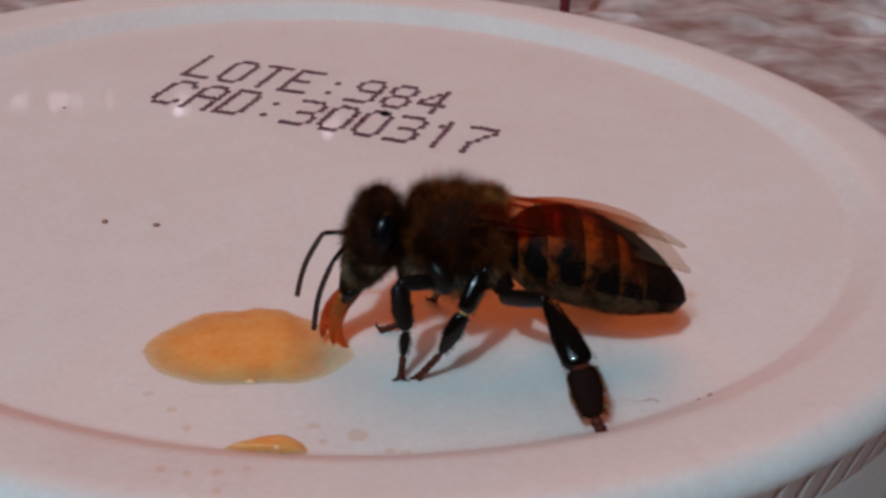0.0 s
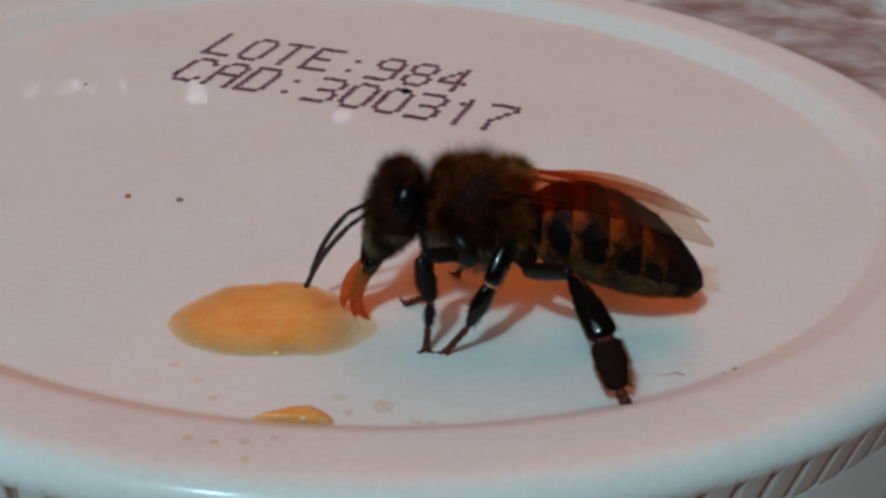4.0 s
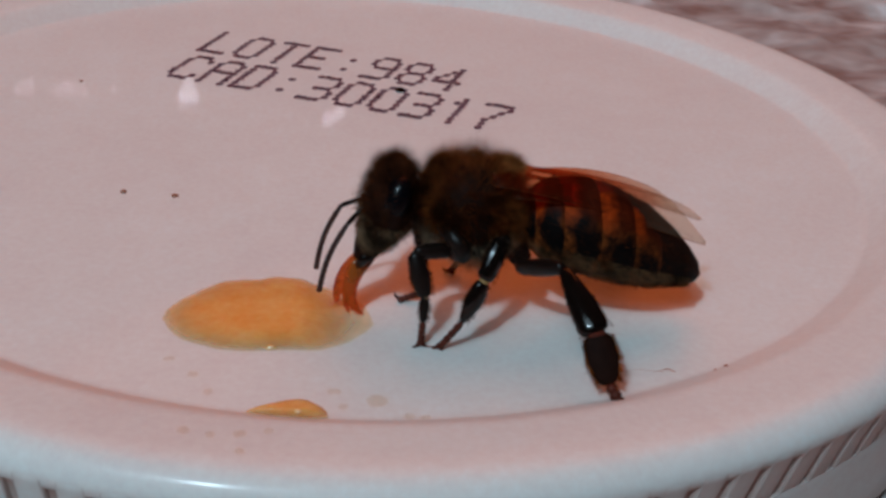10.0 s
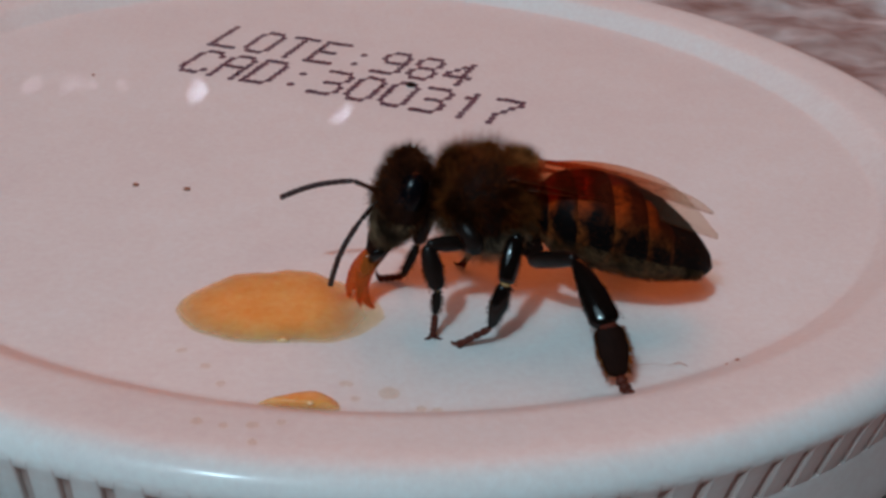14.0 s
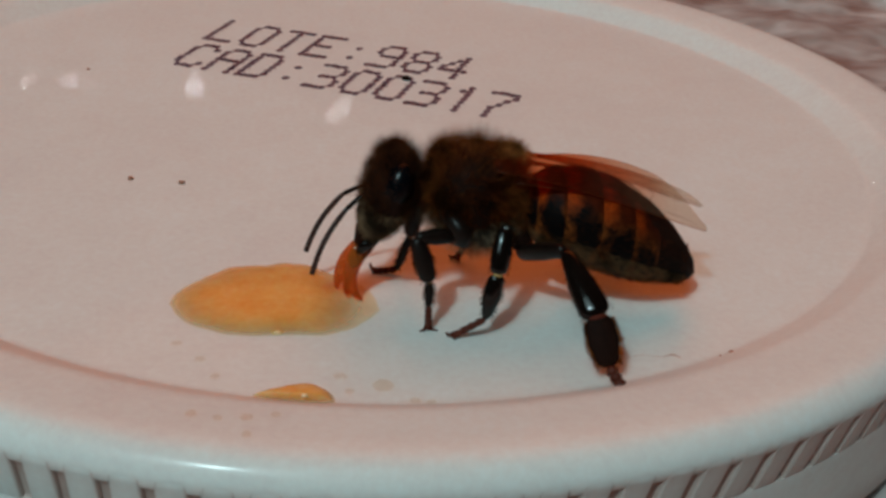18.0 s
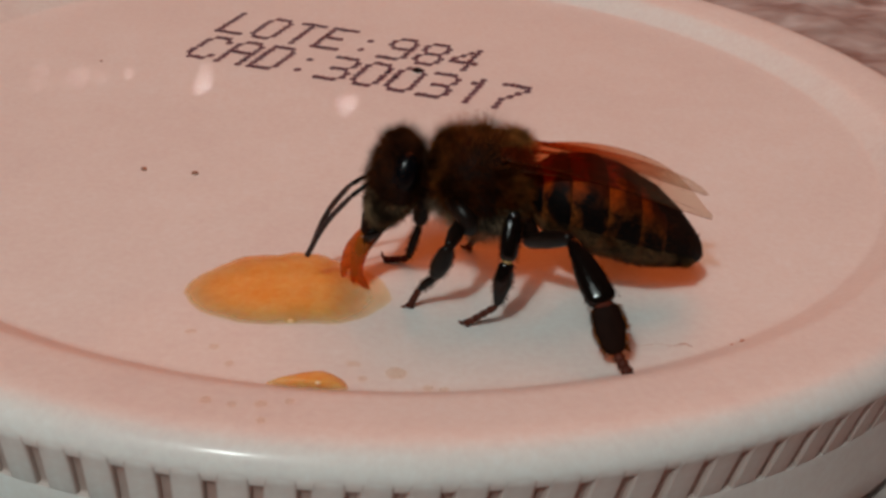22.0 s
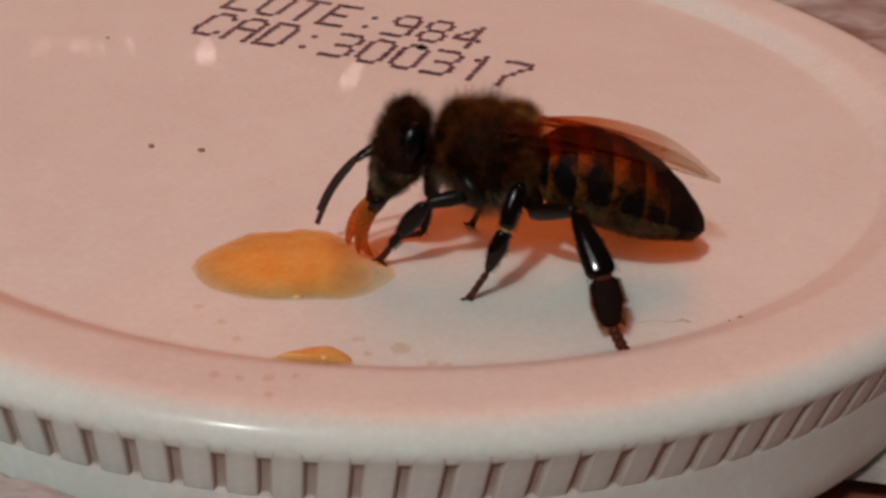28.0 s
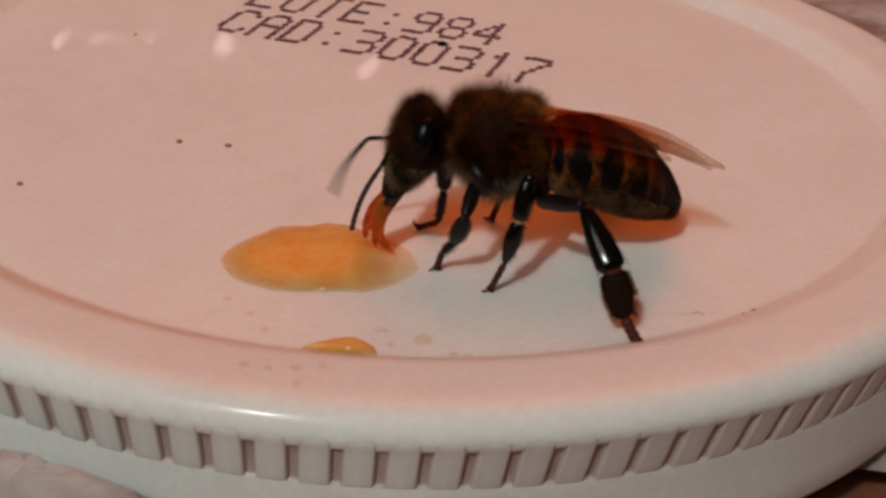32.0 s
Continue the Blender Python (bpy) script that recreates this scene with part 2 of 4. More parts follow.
def wing_material():
    """Clear wing skin, amber at the root and nearly colourless at the tip."""
    m, nt, p = material("amber_wing_membrane")
    span = math_node(nt, "ADD", attribute(nt, "span"), math_node(nt, "MULTIPLY", math_node(nt, "SUBTRACT", noise_tex(nt, 0.0012), 0.5), 0.25))
    nt.links.new(ramp(nt, span, [(0.35, (0.16, 0.03, 0.008)), (0.85, (0.34, 0.24, 0.17))]), p.inputs["Base Color"])
    p.inputs["Roughness"].default_value = 0.4
    p.inputs["Specular IOR Level"].default_value = 0.25
    bump(nt, p, noise_tex(nt, 0.0004), 0.25, 0.00005)
    clear = nt.nodes.new("ShaderNodeBsdfTransparent")
    nt.links.new(ramp(nt, span, [(0.30, (0.84, 0.47, 0.30)), (0.85, (0.92, 0.86, 0.80))]), clear.inputs[0])
    mix = nt.nodes.new("ShaderNodeMixShader")
    mix.inputs[0].default_value = 0.07
    nt.links.new(clear.outputs[0], mix.inputs[1])
    nt.links.new(p.outputs[0], mix.inputs[2])
    nt.links.new(mix.outputs[0], nt.nodes["Material Output"].inputs[0])
    return m


def cloth_material():
    m, nt, p = material("terry_cloth")
    loops, big, fibre = noise_tex(nt, 0.0036, 2.5, 0.55, (0.75, 1.2, 1)), noise_tex(nt, 0.03), noise_tex(nt, 0.0005, stretch=(0.4, 1, 1))
    f = math_node(nt, "ADD", math_node(nt, "MULTIPLY", loops, 0.6), math_node(nt, "MULTIPLY", big, 0.4))
    c = ramp(nt, f, [(0.36, (0.25, 0.14, 0.115)), (0.50, (0.45, 0.385, 0.365)), (0.62, (0.68, 0.66, 0.66))])
    nt.links.new(c, p.inputs["Base Color"])
    p.inputs["Roughness"].default_value = 0.95
    p.inputs["Specular IOR Level"].default_value = 0.1
    p.inputs["Sheen Weight"].default_value = 0.3
    bump(nt, p, fibre, 0.5, 0.0003)
    return m


def fur_material(name, color, through):
    """Fine hair: dull, and partly lit through from behind."""
    m, nt, p = material(name)
    c = ramp(nt, noise_tex(nt, 0.0010), [(0.38, tuple(k * 0.2 for k in color)), (0.64, tuple(k * 1.7 for k in color))])
    nt.links.new(c, p.inputs["Base Color"])
    p.inputs["Roughness"].default_value = 0.8
    p.inputs["Specular IOR Level"].default_value = 0.05
    tr = nt.nodes.new("ShaderNodeBsdfTranslucent")
    nt.links.new(c, tr.inputs[0])
    mix = nt.nodes.new("ShaderNodeMixShader")
    mix.inputs[0].default_value = through
    nt.links.new(p.outputs[0], mix.inputs[1])
    nt.links.new(tr.outputs[0], mix.inputs[2])
    nt.links.new(mix.outputs[0], nt.nodes["Material Output"].inputs[0])
    return m


PLASTIC = plastic()
INK = plain("inkjet_ink", (0.066, 0.042, 0.082), 0.55, 0.0003, 0.4, 0.0)
HONEY = honey_material()
HONEY_GLINT = plain("glossy_honey", (0.85, 0.58, 0.32), 0.10, 0.0004, 0.15, 0.0, spec=0.9, coat=1.0)
HONEY_FILM = honey_material("thin_honey_film", (0.965, 0.915, 0.87), 0.3)
CHITIN = plain("black_chitin", (0.005, 0.003, 0.0025), 0.10, 0.00022, 0.4, 0.25, 0.00002, spec=0.32)
CHITIN_SATIN = plain("satin_brown_chitin", (0.008, 0.004, 0.003), 0.38, 0.0002, 0.4, 0.4, 0.00003, spec=0.16)
CHITIN_DULL = plain("dark_brown_chitin", (0.014, 0.0048, 0.003), 0.7, 0.0004, 0.4, 0.3, 0.00004, spec=0.06)
CHITIN_RED = plain("red_brown_chitin", (0.085, 0.016, 0.008), 0.6, 0.0003, 0.4, 0.2, 0.00002, spec=0.2)
ANTENNA = plain("brown_antenna_skin", (0.030, 0.012, 0.011), 0.55, 0.0003, 0.4, 0.2, 0.00002, spec=0.3)
JOINT = plain("pale_joint_skin", (0.40, 0.22, 0.07), 0.5, 0.0003, 0.3, 0.0)
BANDS = segment_material()
EYE = plain("compound_eye", (0.002, 0.002, 0.003), 0.25, 0.00005, 0.3, 0.0, spec=0.16)
FUR_BROWN = fur_material("brown_thorax_hair", (0.135, 0.028, 0.006), 0.55)
FUR_TAN = fur_material("tawny_hair", (0.29, 0.092, 0.024), 0.6)
FUR_RUST = fur_material("rusty_hair", (0.10, 0.024, 0.005), 0.5)
FUR_GOLD = fur_material("golden_hair", (0.46, 0.20, 0.06), 0.62)
FUR_DARK = fur_material("dark_head_hair", (0.085, 0.025, 0.009), 0.5)
FUR_PALE = fur_material("pale_beige_hair", (0.50, 0.36, 0.24), 0.45)
FUR_FACE = fur_material("tan_face_hair", (0.26, 0.17, 0.10), 0.45)
FUR_BELLY = fur_material("tan_belly_hair", (0.20, 0.105, 0.050), 0.4)
FUR_AMBER = fur_material("amber_leg_hair", (0.40, 0.12, 0.03), 0.5)
WING = wing_material()
VEIN = clear_material("brown_wing_vein", (0.11, 0.028, 0.008), 0.45, 0.35, 0.4)
TONGUE = clear_material("amber_tongue_skin", (0.56, 0.135, 0.02), 0.46, 0.12, 0.2)
CLOTH = cloth_material()
WALL = plain("wall_paint", (0.09, 0.09, 0.095), 0.8, 0.02, 0.06, 0.2, 0.002)
WALL_PALE = plain("pale_wall_paint", (0.62, 0.55, 0.50), 0.8, 0.05, 0.10, 0.2, 0.002)
WOOD = plain("floor_boards", (0.22, 0.13, 0.08), 0.5, 0.03, 0.3, 0.2, 0.002)
VARNISH = plain("dark_red_varnish", (0.26, 0.085, 0.05), 0.45, 0.004, 0.4, 0.15, 0.0005)
SPECK = plain("brown_crumb", (0.36, 0.13, 0.07), 0.6, 0.0002, 0.4, 0.3)
RED = plain("dark_red_plastic", (0.20, 0.010, 0.022), 0.3, 0.002, 0.2, 0.1)

# ---------------------------------------------------------------- mesh helpers


def part(name, bm, mat, parent=None, label="", smooth=True):
    """Links a bmesh drawn in millimetres as one mesh object."""
    for v in bm.verts:
        v.co *= MM
    me = bpy.data.meshes.new(name)
    bm.normal_update()
    bm.to_mesh(me)
    bm.free()
    me.materials.append(mat)
    if smooth:
        me.polygons.foreach_set("use_smooth", [True] * len(me.polygons))
    ob = new(name, me)
    ob.parent = parent
    return tagged(ob, label)


def mesh_part(name, verts, faces, mat, parent=None, label="", values=None):
    """The same from lists, with one float per vertex for each named attribute."""
    me = bpy.data.meshes.new(name)
    me.from_pydata([tuple(c * MM for c in v) for v in verts], [], faces)
    for key, data in (values or {}).items():
        me.attributes.new(key, "FLOAT", "POINT").data.foreach_set("value", data)
    me.materials.append(mat)
    me.polygons.foreach_set("use_smooth", [True] * len(me.polygons))
    me.update()
    ob = new(name, me)
    ob.parent = parent
    return tagged(ob, label)


def ring_faces(rows, n, closed=True):
    f = []
    for i in range(rows - 1):
        for j in range(n if closed else n - 1):
            k = (j + 1) % n
            f.append((i * n + j, i * n + k, (i + 1) * n + k, (i + 1) * n + j))
    return f


def tube(points, radii, n=10, flat=1.0, cap=True):
    """Verts and faces of a round tube along points; flat squeezes it along its second axis."""
    pts = [Vector(p) for p in points]
    verts, side = [], None
    for i, p in enumerate(pts):
        d = (pts[min(i + 1, len(pts) - 1)] - pts[max(i - 1, 0)]).normalized()
        ref = side or (Vector((0, 1, 0)) if abs(d.y) < 0.9 else Vector((1, 0, 0)))
        u = (ref - d * ref.dot(d)).normalized()
        w = d.cross(u)
        side = u
        for j in range(n):
            a = 2 * math.pi * j / n
            verts.append(p + u * math.cos(a) * radii[i] * flat + w * math.sin(a) * radii[i])
    faces = ring_faces(len(pts), n)
    if cap:
        for row, p in ((0, pts[0]), (len(pts) - 1, pts[-1])):
            c = len(verts)
            verts.append(p)
            for j in range(n):
                a, b = row * n + j, row * n + (j + 1) % n
                faces.append((c, b, a) if row == 0 else (c, a, b))
    return [tuple(v) for v in verts], faces


def join(*pieces):
    verts, faces = [], []
    for v, f in pieces:
        k = len(verts)
        verts += v
        faces += [tuple(i + k for i in q) for q in f]
    return verts, faces


def ball(center, radii, n=28, m=18, warp=None):
    verts, faces = [], []
    for i in range(m + 1):
        th = math.pi * i / m
        for j in range(n):
            ph = 2 * math.pi * j / n
            d = Vector((math.sin(th) * math.cos(ph), math.sin(th) * math.sin(ph), math.cos(th)))
            p = Vector(center) + Vector((d.x * radii[0], d.y * radii[1], d.z * radii[2]))
            verts.append(tuple(warp(p, d) if warp else p))
    return verts, ring_faces(m + 1, n)


def hairs(roots, length, width, droop=0.2, jitter=0.35, seed=1, comb=0.25):
    """Thin three-sided tapered hairs from (place, outward way) pairs."""
    rng = random.Random(seed)
    verts, faces = [], []
    for p, d in roots:
        p, d = Vector(p), Vector(d)
        d = (d + Vector((rng.uniform(-1, 1), rng.uniform(-1, 1), rng.uniform(-1, 1))) * jitter + Vector((comb, 0, -droop))).normalized()
        u = d.orthogonal().normalized()
        w = d.cross(u)
        ln = length * rng.uniform(0.55, 1.2)
        bend = Vector((rng.uniform(-1, 1), rng.uniform(-1, 1), rng.uniform(-1.2, 0.4))) * ln * 0.18
        k = len(verts)
        for s, wd in ((0, 1.0), (0.55, 0.7)):
            c = p + d * ln * s + bend * s * s
            for a in range(3):
                t = a * 2.0944
                verts.append(tuple(c + (u * math.cos(t) + w * math.sin(t)) * width * wd))
        verts.append(tuple(p + d * ln + bend))
        for a in range(3):
            b = (a + 1) % 3
            faces += [(k + a, k + b, k + 3 + b, k + 3 + a), (k + 3 + a, k + 3 + b, k + 6)]
    return verts, faces


# ---------------------------------------------------------------- room
def box(name, lo, hi, mat, label):
    bm = bmesh.new()
    bmesh.ops.create_cube(bm, size=1)
    for v in bm.verts:
        v.co = Vector([(a + b) / 2 + c * (b - a) for a, b, c in zip(lo, hi, v.co)]) / MM
    return tagged(part(name, bm, mat, None, "", False), label, name.split("_")[0], kind="structure")


box("floor", (-2.2, -2.2, -0.86), (2.2, 2.2, -0.76), WOOD, "dark brown wooden floor of the room")
box("ceiling", (-2.2, -2.2, 1.74), (2.2, 2.2, 1.84), WALL, "plain grey ceiling of the room")
# unseen wall, made paler than the others to reflect warm light onto the lid
box("wall_north", (-2.2, 2.2, -0.86), (2.2, 2.3, 1.84), WALL_PALE, "plain pale painted wall")
box("wall_south", (-2.2, -2.3, -0.86), (2.2, -2.2, 1.84), WALL, "plain grey painted wall in the dark")
box("wall_west", (-2.3, -2.3, -0.86), (-2.2, 2.3, 1.84), WALL, "plain grey painted wall in the dark")
box("wall_east", (2.2, -2.3, -0.86), (2.3, 2.3, 1.84), WALL, "plain grey painted wall in the dark")

# ---------------------------------------------------------------- cloth
CLOTH_Z = -5.7


def cloth():
    """Looped cloth: fine steps near the lid, wide ones towards the table's edge."""
    def axis(near, far, step):
        a = [i * step for i in range(int(near / step) + 1)]
        while a[-1] < far:
            a.append(a[-1] + max(step, (a[-1] - near) * 0.35 + step))
        return [-v for v in reversed(a[1:])] + a
    xs, ys = [x + 20 for x in axis(75, 420, 0.8)], [y + 20 for y in axis(75, 420, 0.8)]
    verts = []
    for y in ys:
        for x in xs:
            z = noise.noise((x / 6.5, y / 4.2, 0.3)) * 1.1 + noise.noise((x / 2.2, y / 1.8, 4.0)) * 0.4
            z += 0.35 * abs(math.sin(y / 2.1 + 0.8 * noise.noise((x / 9, y / 9, 2.0)) * 3)) + noise.noise((x / 25, y / 25, 7.0)) * 0.7
            # a fold heaped up against the lid
            az = math.degrees(math.atan2(y, x))
            if az < -100:
                z += 4.2 * math.exp(-((math.hypot(x, y) - 29.7) / 1.5) ** 2) * min(1, (-100 - az) / 5)
            verts.append((x, y, CLOTH_Z - 0.6 + (z if x * x + y * y > 27.5 ** 2 else min(z, 0.2))))
    n = len(xs)
    ob = mesh_part("tablecloth", verts, [f for f in ring_faces(len(ys), n, False) if not (verts[f[0]][0] > 1 and verts[f[0]][1] < -20)], CLOTH)
    return tagged(ob, "pinkish beige looped cloth with reddish brown hollows, spread on a table", "tablecloth")


cloth()
table = new("table")
tagged(table, "dark red-brown varnished wooden table under the cloth", "table")
for nm, lo, hi in (("tabletop", (-395, -395, -34), (435, 435, -8.6)),
                   ("leg", (-380, -380, -760), (-330, -330, -34)), ("leg", (370, -380, -760), (420, -330, -34)),
                   ("leg", (-380, 370, -760), (-330, 420, -34)), ("leg", (370, 370, -760), (420, 420, -34))):
    b = bmesh.new()
    bmesh.ops.create_cube(b, size=1)
    for v in b.verts:
        v.co = Vector([(p + q) / 2 + c * (q - p) for p, q, c in zip(lo, hi, v.co)])
    part(nm, b, VARNISH, table, "", False)

# ---------------------------------------------------------------- lid
R_DISC, R_RIM, R_SIDE, RIM_H = 23.5, 25.1, 29.0, 0.81
lid = tagged(new("jar_lid"), "round white plastic jar lid with ribbed edge and printed code", "lid")


def lid_shell():
    prof = [(0, 0), (4, 0), (9, 0), (14, 0), (19, 0), (22.2, 0), (23.2, 0), (23.4, 0.006), (R_DISC, 0.035), (23.62, 0.10), (24.1, 0.39), (24.6, 0.69), (24.75, 0.76), (24.9, 0.805),
            (R_RIM, 0.84), (25.6, 0.90), (26.2, 0.96), (26.8, 1.02), (27.25, 1.05), (27.5, 1.035), (27.72, 0.98), (27.92, 0.88), (28.06, 0.76),
            (28.18, 0.63), (28.285, 0.47), (28.345, 0.31), (28.37, 0.17), (28.36, 0.05), (28.335, -0.06), (28.30, -0.17), (28.25, -0.25), (28.18, -0.30), (28.11, -0.36), (28.06, -0.44),
            (27.93, -0.9), (27.80, -1.4), (27.68, -1.86), (27.68, -1.94), (27.71, -1.98), (27.76, -2.005), (27.795, -2.02), (27.80, -2.06), (27.78, -2.4), (27.75, -3.2),
            (27.73, -4.4), (27.73, -5.4), (27.65, -5.58), (27.4, -5.65), (26.8, -5.4), (26.5, -1.5), (26.5, -0.6), (22.0, -0.9), (0, -0.9)]
    n = 288
    verts = [(r * math.cos(2 * math.pi * j / n), r * math.sin(2 * math.pi * j / n), z) for r, z in prof for j in range(n)]
    # the slots' brown shade is put into the colour, fainter at their ends
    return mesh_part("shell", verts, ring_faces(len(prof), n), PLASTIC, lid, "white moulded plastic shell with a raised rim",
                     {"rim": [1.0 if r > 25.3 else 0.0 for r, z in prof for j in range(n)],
                      "groove_shade": [1.0 if 27.6 < r < 28.12 and -1.97 < z < -0.3 else 0.8 if -2.03 < z < -1.9 and r > 27 else 0.4 if -0.36 < z < -0.2 and r > 27 else 0.0 for r, z in prof for j in range(n)]})


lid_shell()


def rib_mesh():
    """One flat rib between two slots, flush with the wall above and below and leaning a little."""
    w = 0.485
    zs = [(0.22, 28.352), (0.12, 28.372), (0.02, 28.370), (-0.08, 28.345), (-0.18, 28.312), (-0.30, 28.272), (-0.5, 28.215), (-0.9, 28.105), (-1.4, 27.975), (-1.9, 27.84), (-2.02, 27.805), (-2.10, 27.77)]
    verts = []
    for z, r in zs:
        k = r - 27.0
        side = [(w + 0.06, k - 0.22), (w + 0.035, k - 0.12), (w + 0.01, k - 0.06), (w - 0.02, k - 0.022), (w - 0.06, k - 0.003), (w - 0.12, k)]
        for x, y in [(-x, y) for x, y in side] + [(0, k + 0.003)] + side[::-1]:
            verts.append(((x + 0.05 * (z + 0.85)) * MM, -y * MM, z * MM))
    me = bpy.data.meshes.new("rib")
    me.from_pydata(verts, [], ring_faces(len(zs), 13, False))
    me.attributes.new("rim", "FLOAT", "POINT").data.foreach_set("value", [1.0] * len(verts))
    # the same painted shade on the rib's sides, fading towards its middle
    me.attributes.new("groove_shade", "FLOAT", "POINT").data.foreach_set("value", ([1.0, 1.0, 0.9, 0.65, 0.38, 0.16] + [0.0] + [0.16, 0.38, 0.65, 0.9, 1.0, 1.0]) * len(zs))
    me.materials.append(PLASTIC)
    me.polygons.foreach_set("use_smooth", [True] * len(me.polygons))
    return me


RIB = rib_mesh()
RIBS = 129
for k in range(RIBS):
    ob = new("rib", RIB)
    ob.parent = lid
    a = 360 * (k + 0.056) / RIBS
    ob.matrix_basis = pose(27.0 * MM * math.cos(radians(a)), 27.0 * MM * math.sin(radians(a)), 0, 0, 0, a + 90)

# printed code, 5 by 7 dots a character
GLYPHS = {"L": "10000 10000 10000 10000 10000 10000 11111", "O": "01110 10001 10001 10001 10001 10001 01110",
          "T": "11111 00100 00100 00100 00100 00100 00100", "E": "11111 10000 10000 11110 10000 10000 11111",
          ":": "00000 00000 00100 00000 00000 00100 00000", "9": "01110 10001 10001 01111 00001 00001 11110",
          "8": "01110 10001 10001 01110 10001 10001 01110", "4": "00010 00110 01010 10010 11111 00010 00010",
          "C": "01110 10001 10000 10000 10000 10001 01110", "A": "01110 10001 10001 11111 10001 10001 10001",
          "D": "11110 10001 10001 10001 10001 10001 11110", "3": "11110 00001 00001 01110 00001 00001 11110",
          "0": "01110 10001 10001 10001 10001 10001 01110", "1": "00100 01100 00100 00100 00100 00100 00100",
          "7": "11111 00001 00010 00100 01000 01000 01000"}


def printed(text, start, gap):
    """A line of dots from the lower left corner `start`, running down the plate by 19 degrees."""
    turn = Matrix.Rotation(radians(-19.0), 2)
    rng = random.Random(len(text))
    for i, ch in enumerate(text):
        bm = bmesh.new()
        rings = {}
        for r, row in enumerate(GLYPHS[ch].split()):
            for c, on in enumerate(row):
                if on == "0":
                    continue
                p = Vector((i * gap + c * 0.312 + rng.uniform(-0.03, 0.03), (6 - r) * 0.565 + rng.uniform(-0.05, 0.05)))
                sx, sy = rng.uniform(0.185, 0.215), rng.uniform(0.25, 0.295)
                ring = []
                for k in range(10):
                    a = 2 * math.pi * k / 10
                    q = turn @ (p + Vector((math.cos(a) * sx, math.sin(a) * sy)))
                    ring.append(bm.verts.new((q.x + start[0], q.y + start[1], 0.008)))
                bm.faces.new(ring)
                rings[(c, -r)] = ring
        # ink that ran together between neighbouring dots
        for (c, r), ring in rings.items():
            for dc, dr in ((1, 0), (0, 1), (1, 1), (-1, 1)):
                other = rings.get((c + dc, r + dr))
                if other is None or (dc and dr and ((c + dc, r) in rings or (c, r + dr) in rings)):
                    continue
                k = int((math.atan2(dr, dc) % (2 * math.pi)) / (math.pi / 5) + 0.01) % 10
                m = (k + 5) % 10
                bm.faces.new((ring[k], other[(m + 1) % 10], other[m], ring[(k + 1) % 10]))
        part("printed_character", bm, INK, lid, f"dark purple dotted inkjet character {ch}")


printed("LOTE:984", (-9.0, 11.9), 1.90)
printed("CAD:300317", (-10.2, 7.6), 1.85)

# ---------------------------------------------------------------- honey and crumbs


def drop(name, center, half, top, front, turn, height, wobble, label, seed, mat=None, tail=0.0, skew=0.0):
    """A flat pool, pointed at both ends, with a domed skin that runs out thin at the edge."""
    rng = random.Random(seed)
    waves = [(rng.uniform(2, 9), rng.uniform(0, 6.3), rng.uniform(0.3, 1)) for _ in range(5)]
    waves += [(rng.uniform(7, 14), rng.uniform(0, 6.3), rng.uniform(0.3, 0.6)) for _ in range(3)]
    waves += [(rng.uniform(12, 26), rng.uniform(0, 6.3), rng.uniform(0.1, 0.3)) for _ in range(4)]
    n, rows = 96, 14
    rot = Matrix.Rotation(radians(turn), 2)
    verts, thick = [], []
    for i in range(rows + 1):
        s = 1 - (i / rows) ** 2.2
        for j in range(n):
            a = 2 * math.pi * j / n
            w = 1 + wobble * sum(k * math.sin(f * a + o) for f, o, k in waves) / 3
            x = math.cos(a)
            edge = (abs(math.sin(a)) ** 1.22) * top * (1 + skew * x) if math.sin(a) > 0 else min(1, 1.18 * abs(math.sin(a)) ** 1.3) * front
            q = rot @ Vector((x * half * (1 + 0.3 * (w - 1)), math.copysign(edge, math.sin(a)) * w)) * s
            z = height * (1 - s ** 4) ** 0.75 * (1 - tail * min(1, max(0, x * s - 0.30) / 0.5))
            verts.append((center[0] + q.x, center[1] + q.y, 0.006 + z * (1 + 0.06 * math.sin(q.x * 1.7) + 0.05 * math.sin(q.y * 2.3))))
            thick.append(min(1, z / 0.42))
    ob = mesh_part(name, verts, ring_faces(rows + 1, n), mat or HONEY, None, "", {"thick": thick})
    return tagged(ob, label, "honey", "honey on the lid")


drop("honey_pool", (-2.88, -17.45), 3.72, 3.12, 2.02, 1.5, 0.42, 0.06, "thick amber pool of honey on the white lid", 3, None, 0.72)
drop("honey_drop", (-1.86, -23.35), 1.32, 0.70, 0.14, -4.0, 0.34, 0.06, "small amber honey drop against the lid's rim", 5, None, 0.0, 0.62)
drop("honey_spot", (0.98, -22.34), 0.36, 0.36, 0.33, 0, 0.05, 0.06, "thin dried spot of honey on the lid", 7, HONEY_FILM)
rng = random.Random(12)
for k, (x, y, z) in enumerate(((-4.71, -25.65, 0.99), (-3.92, -25.85, 1.0), (-3.08, -25.73, 0.97), (-2.25, -25.48, 0.91), (-2.98, -26.77, 1.09), (-5.05, -21.09, 0), (-4.45, -22.12, 0), (-0.43, -21.9, 0), (-0.1, -22.72, 0), (-5.96, -20.18, 0), (2.0, -23.15, 0), (2.5, -23.2, 0))):
    drop("honey_spot", (x, y), rng.uniform(0.14, 0.24), rng.uniform(0.12, 0.2), rng.uniform(0.12, 0.2),
         rng.uniform(-30, 30), 0.035, 0.28, "thin dried spot of honey on the lid", 20 + k, HONEY_FILM).location.z = z * MM
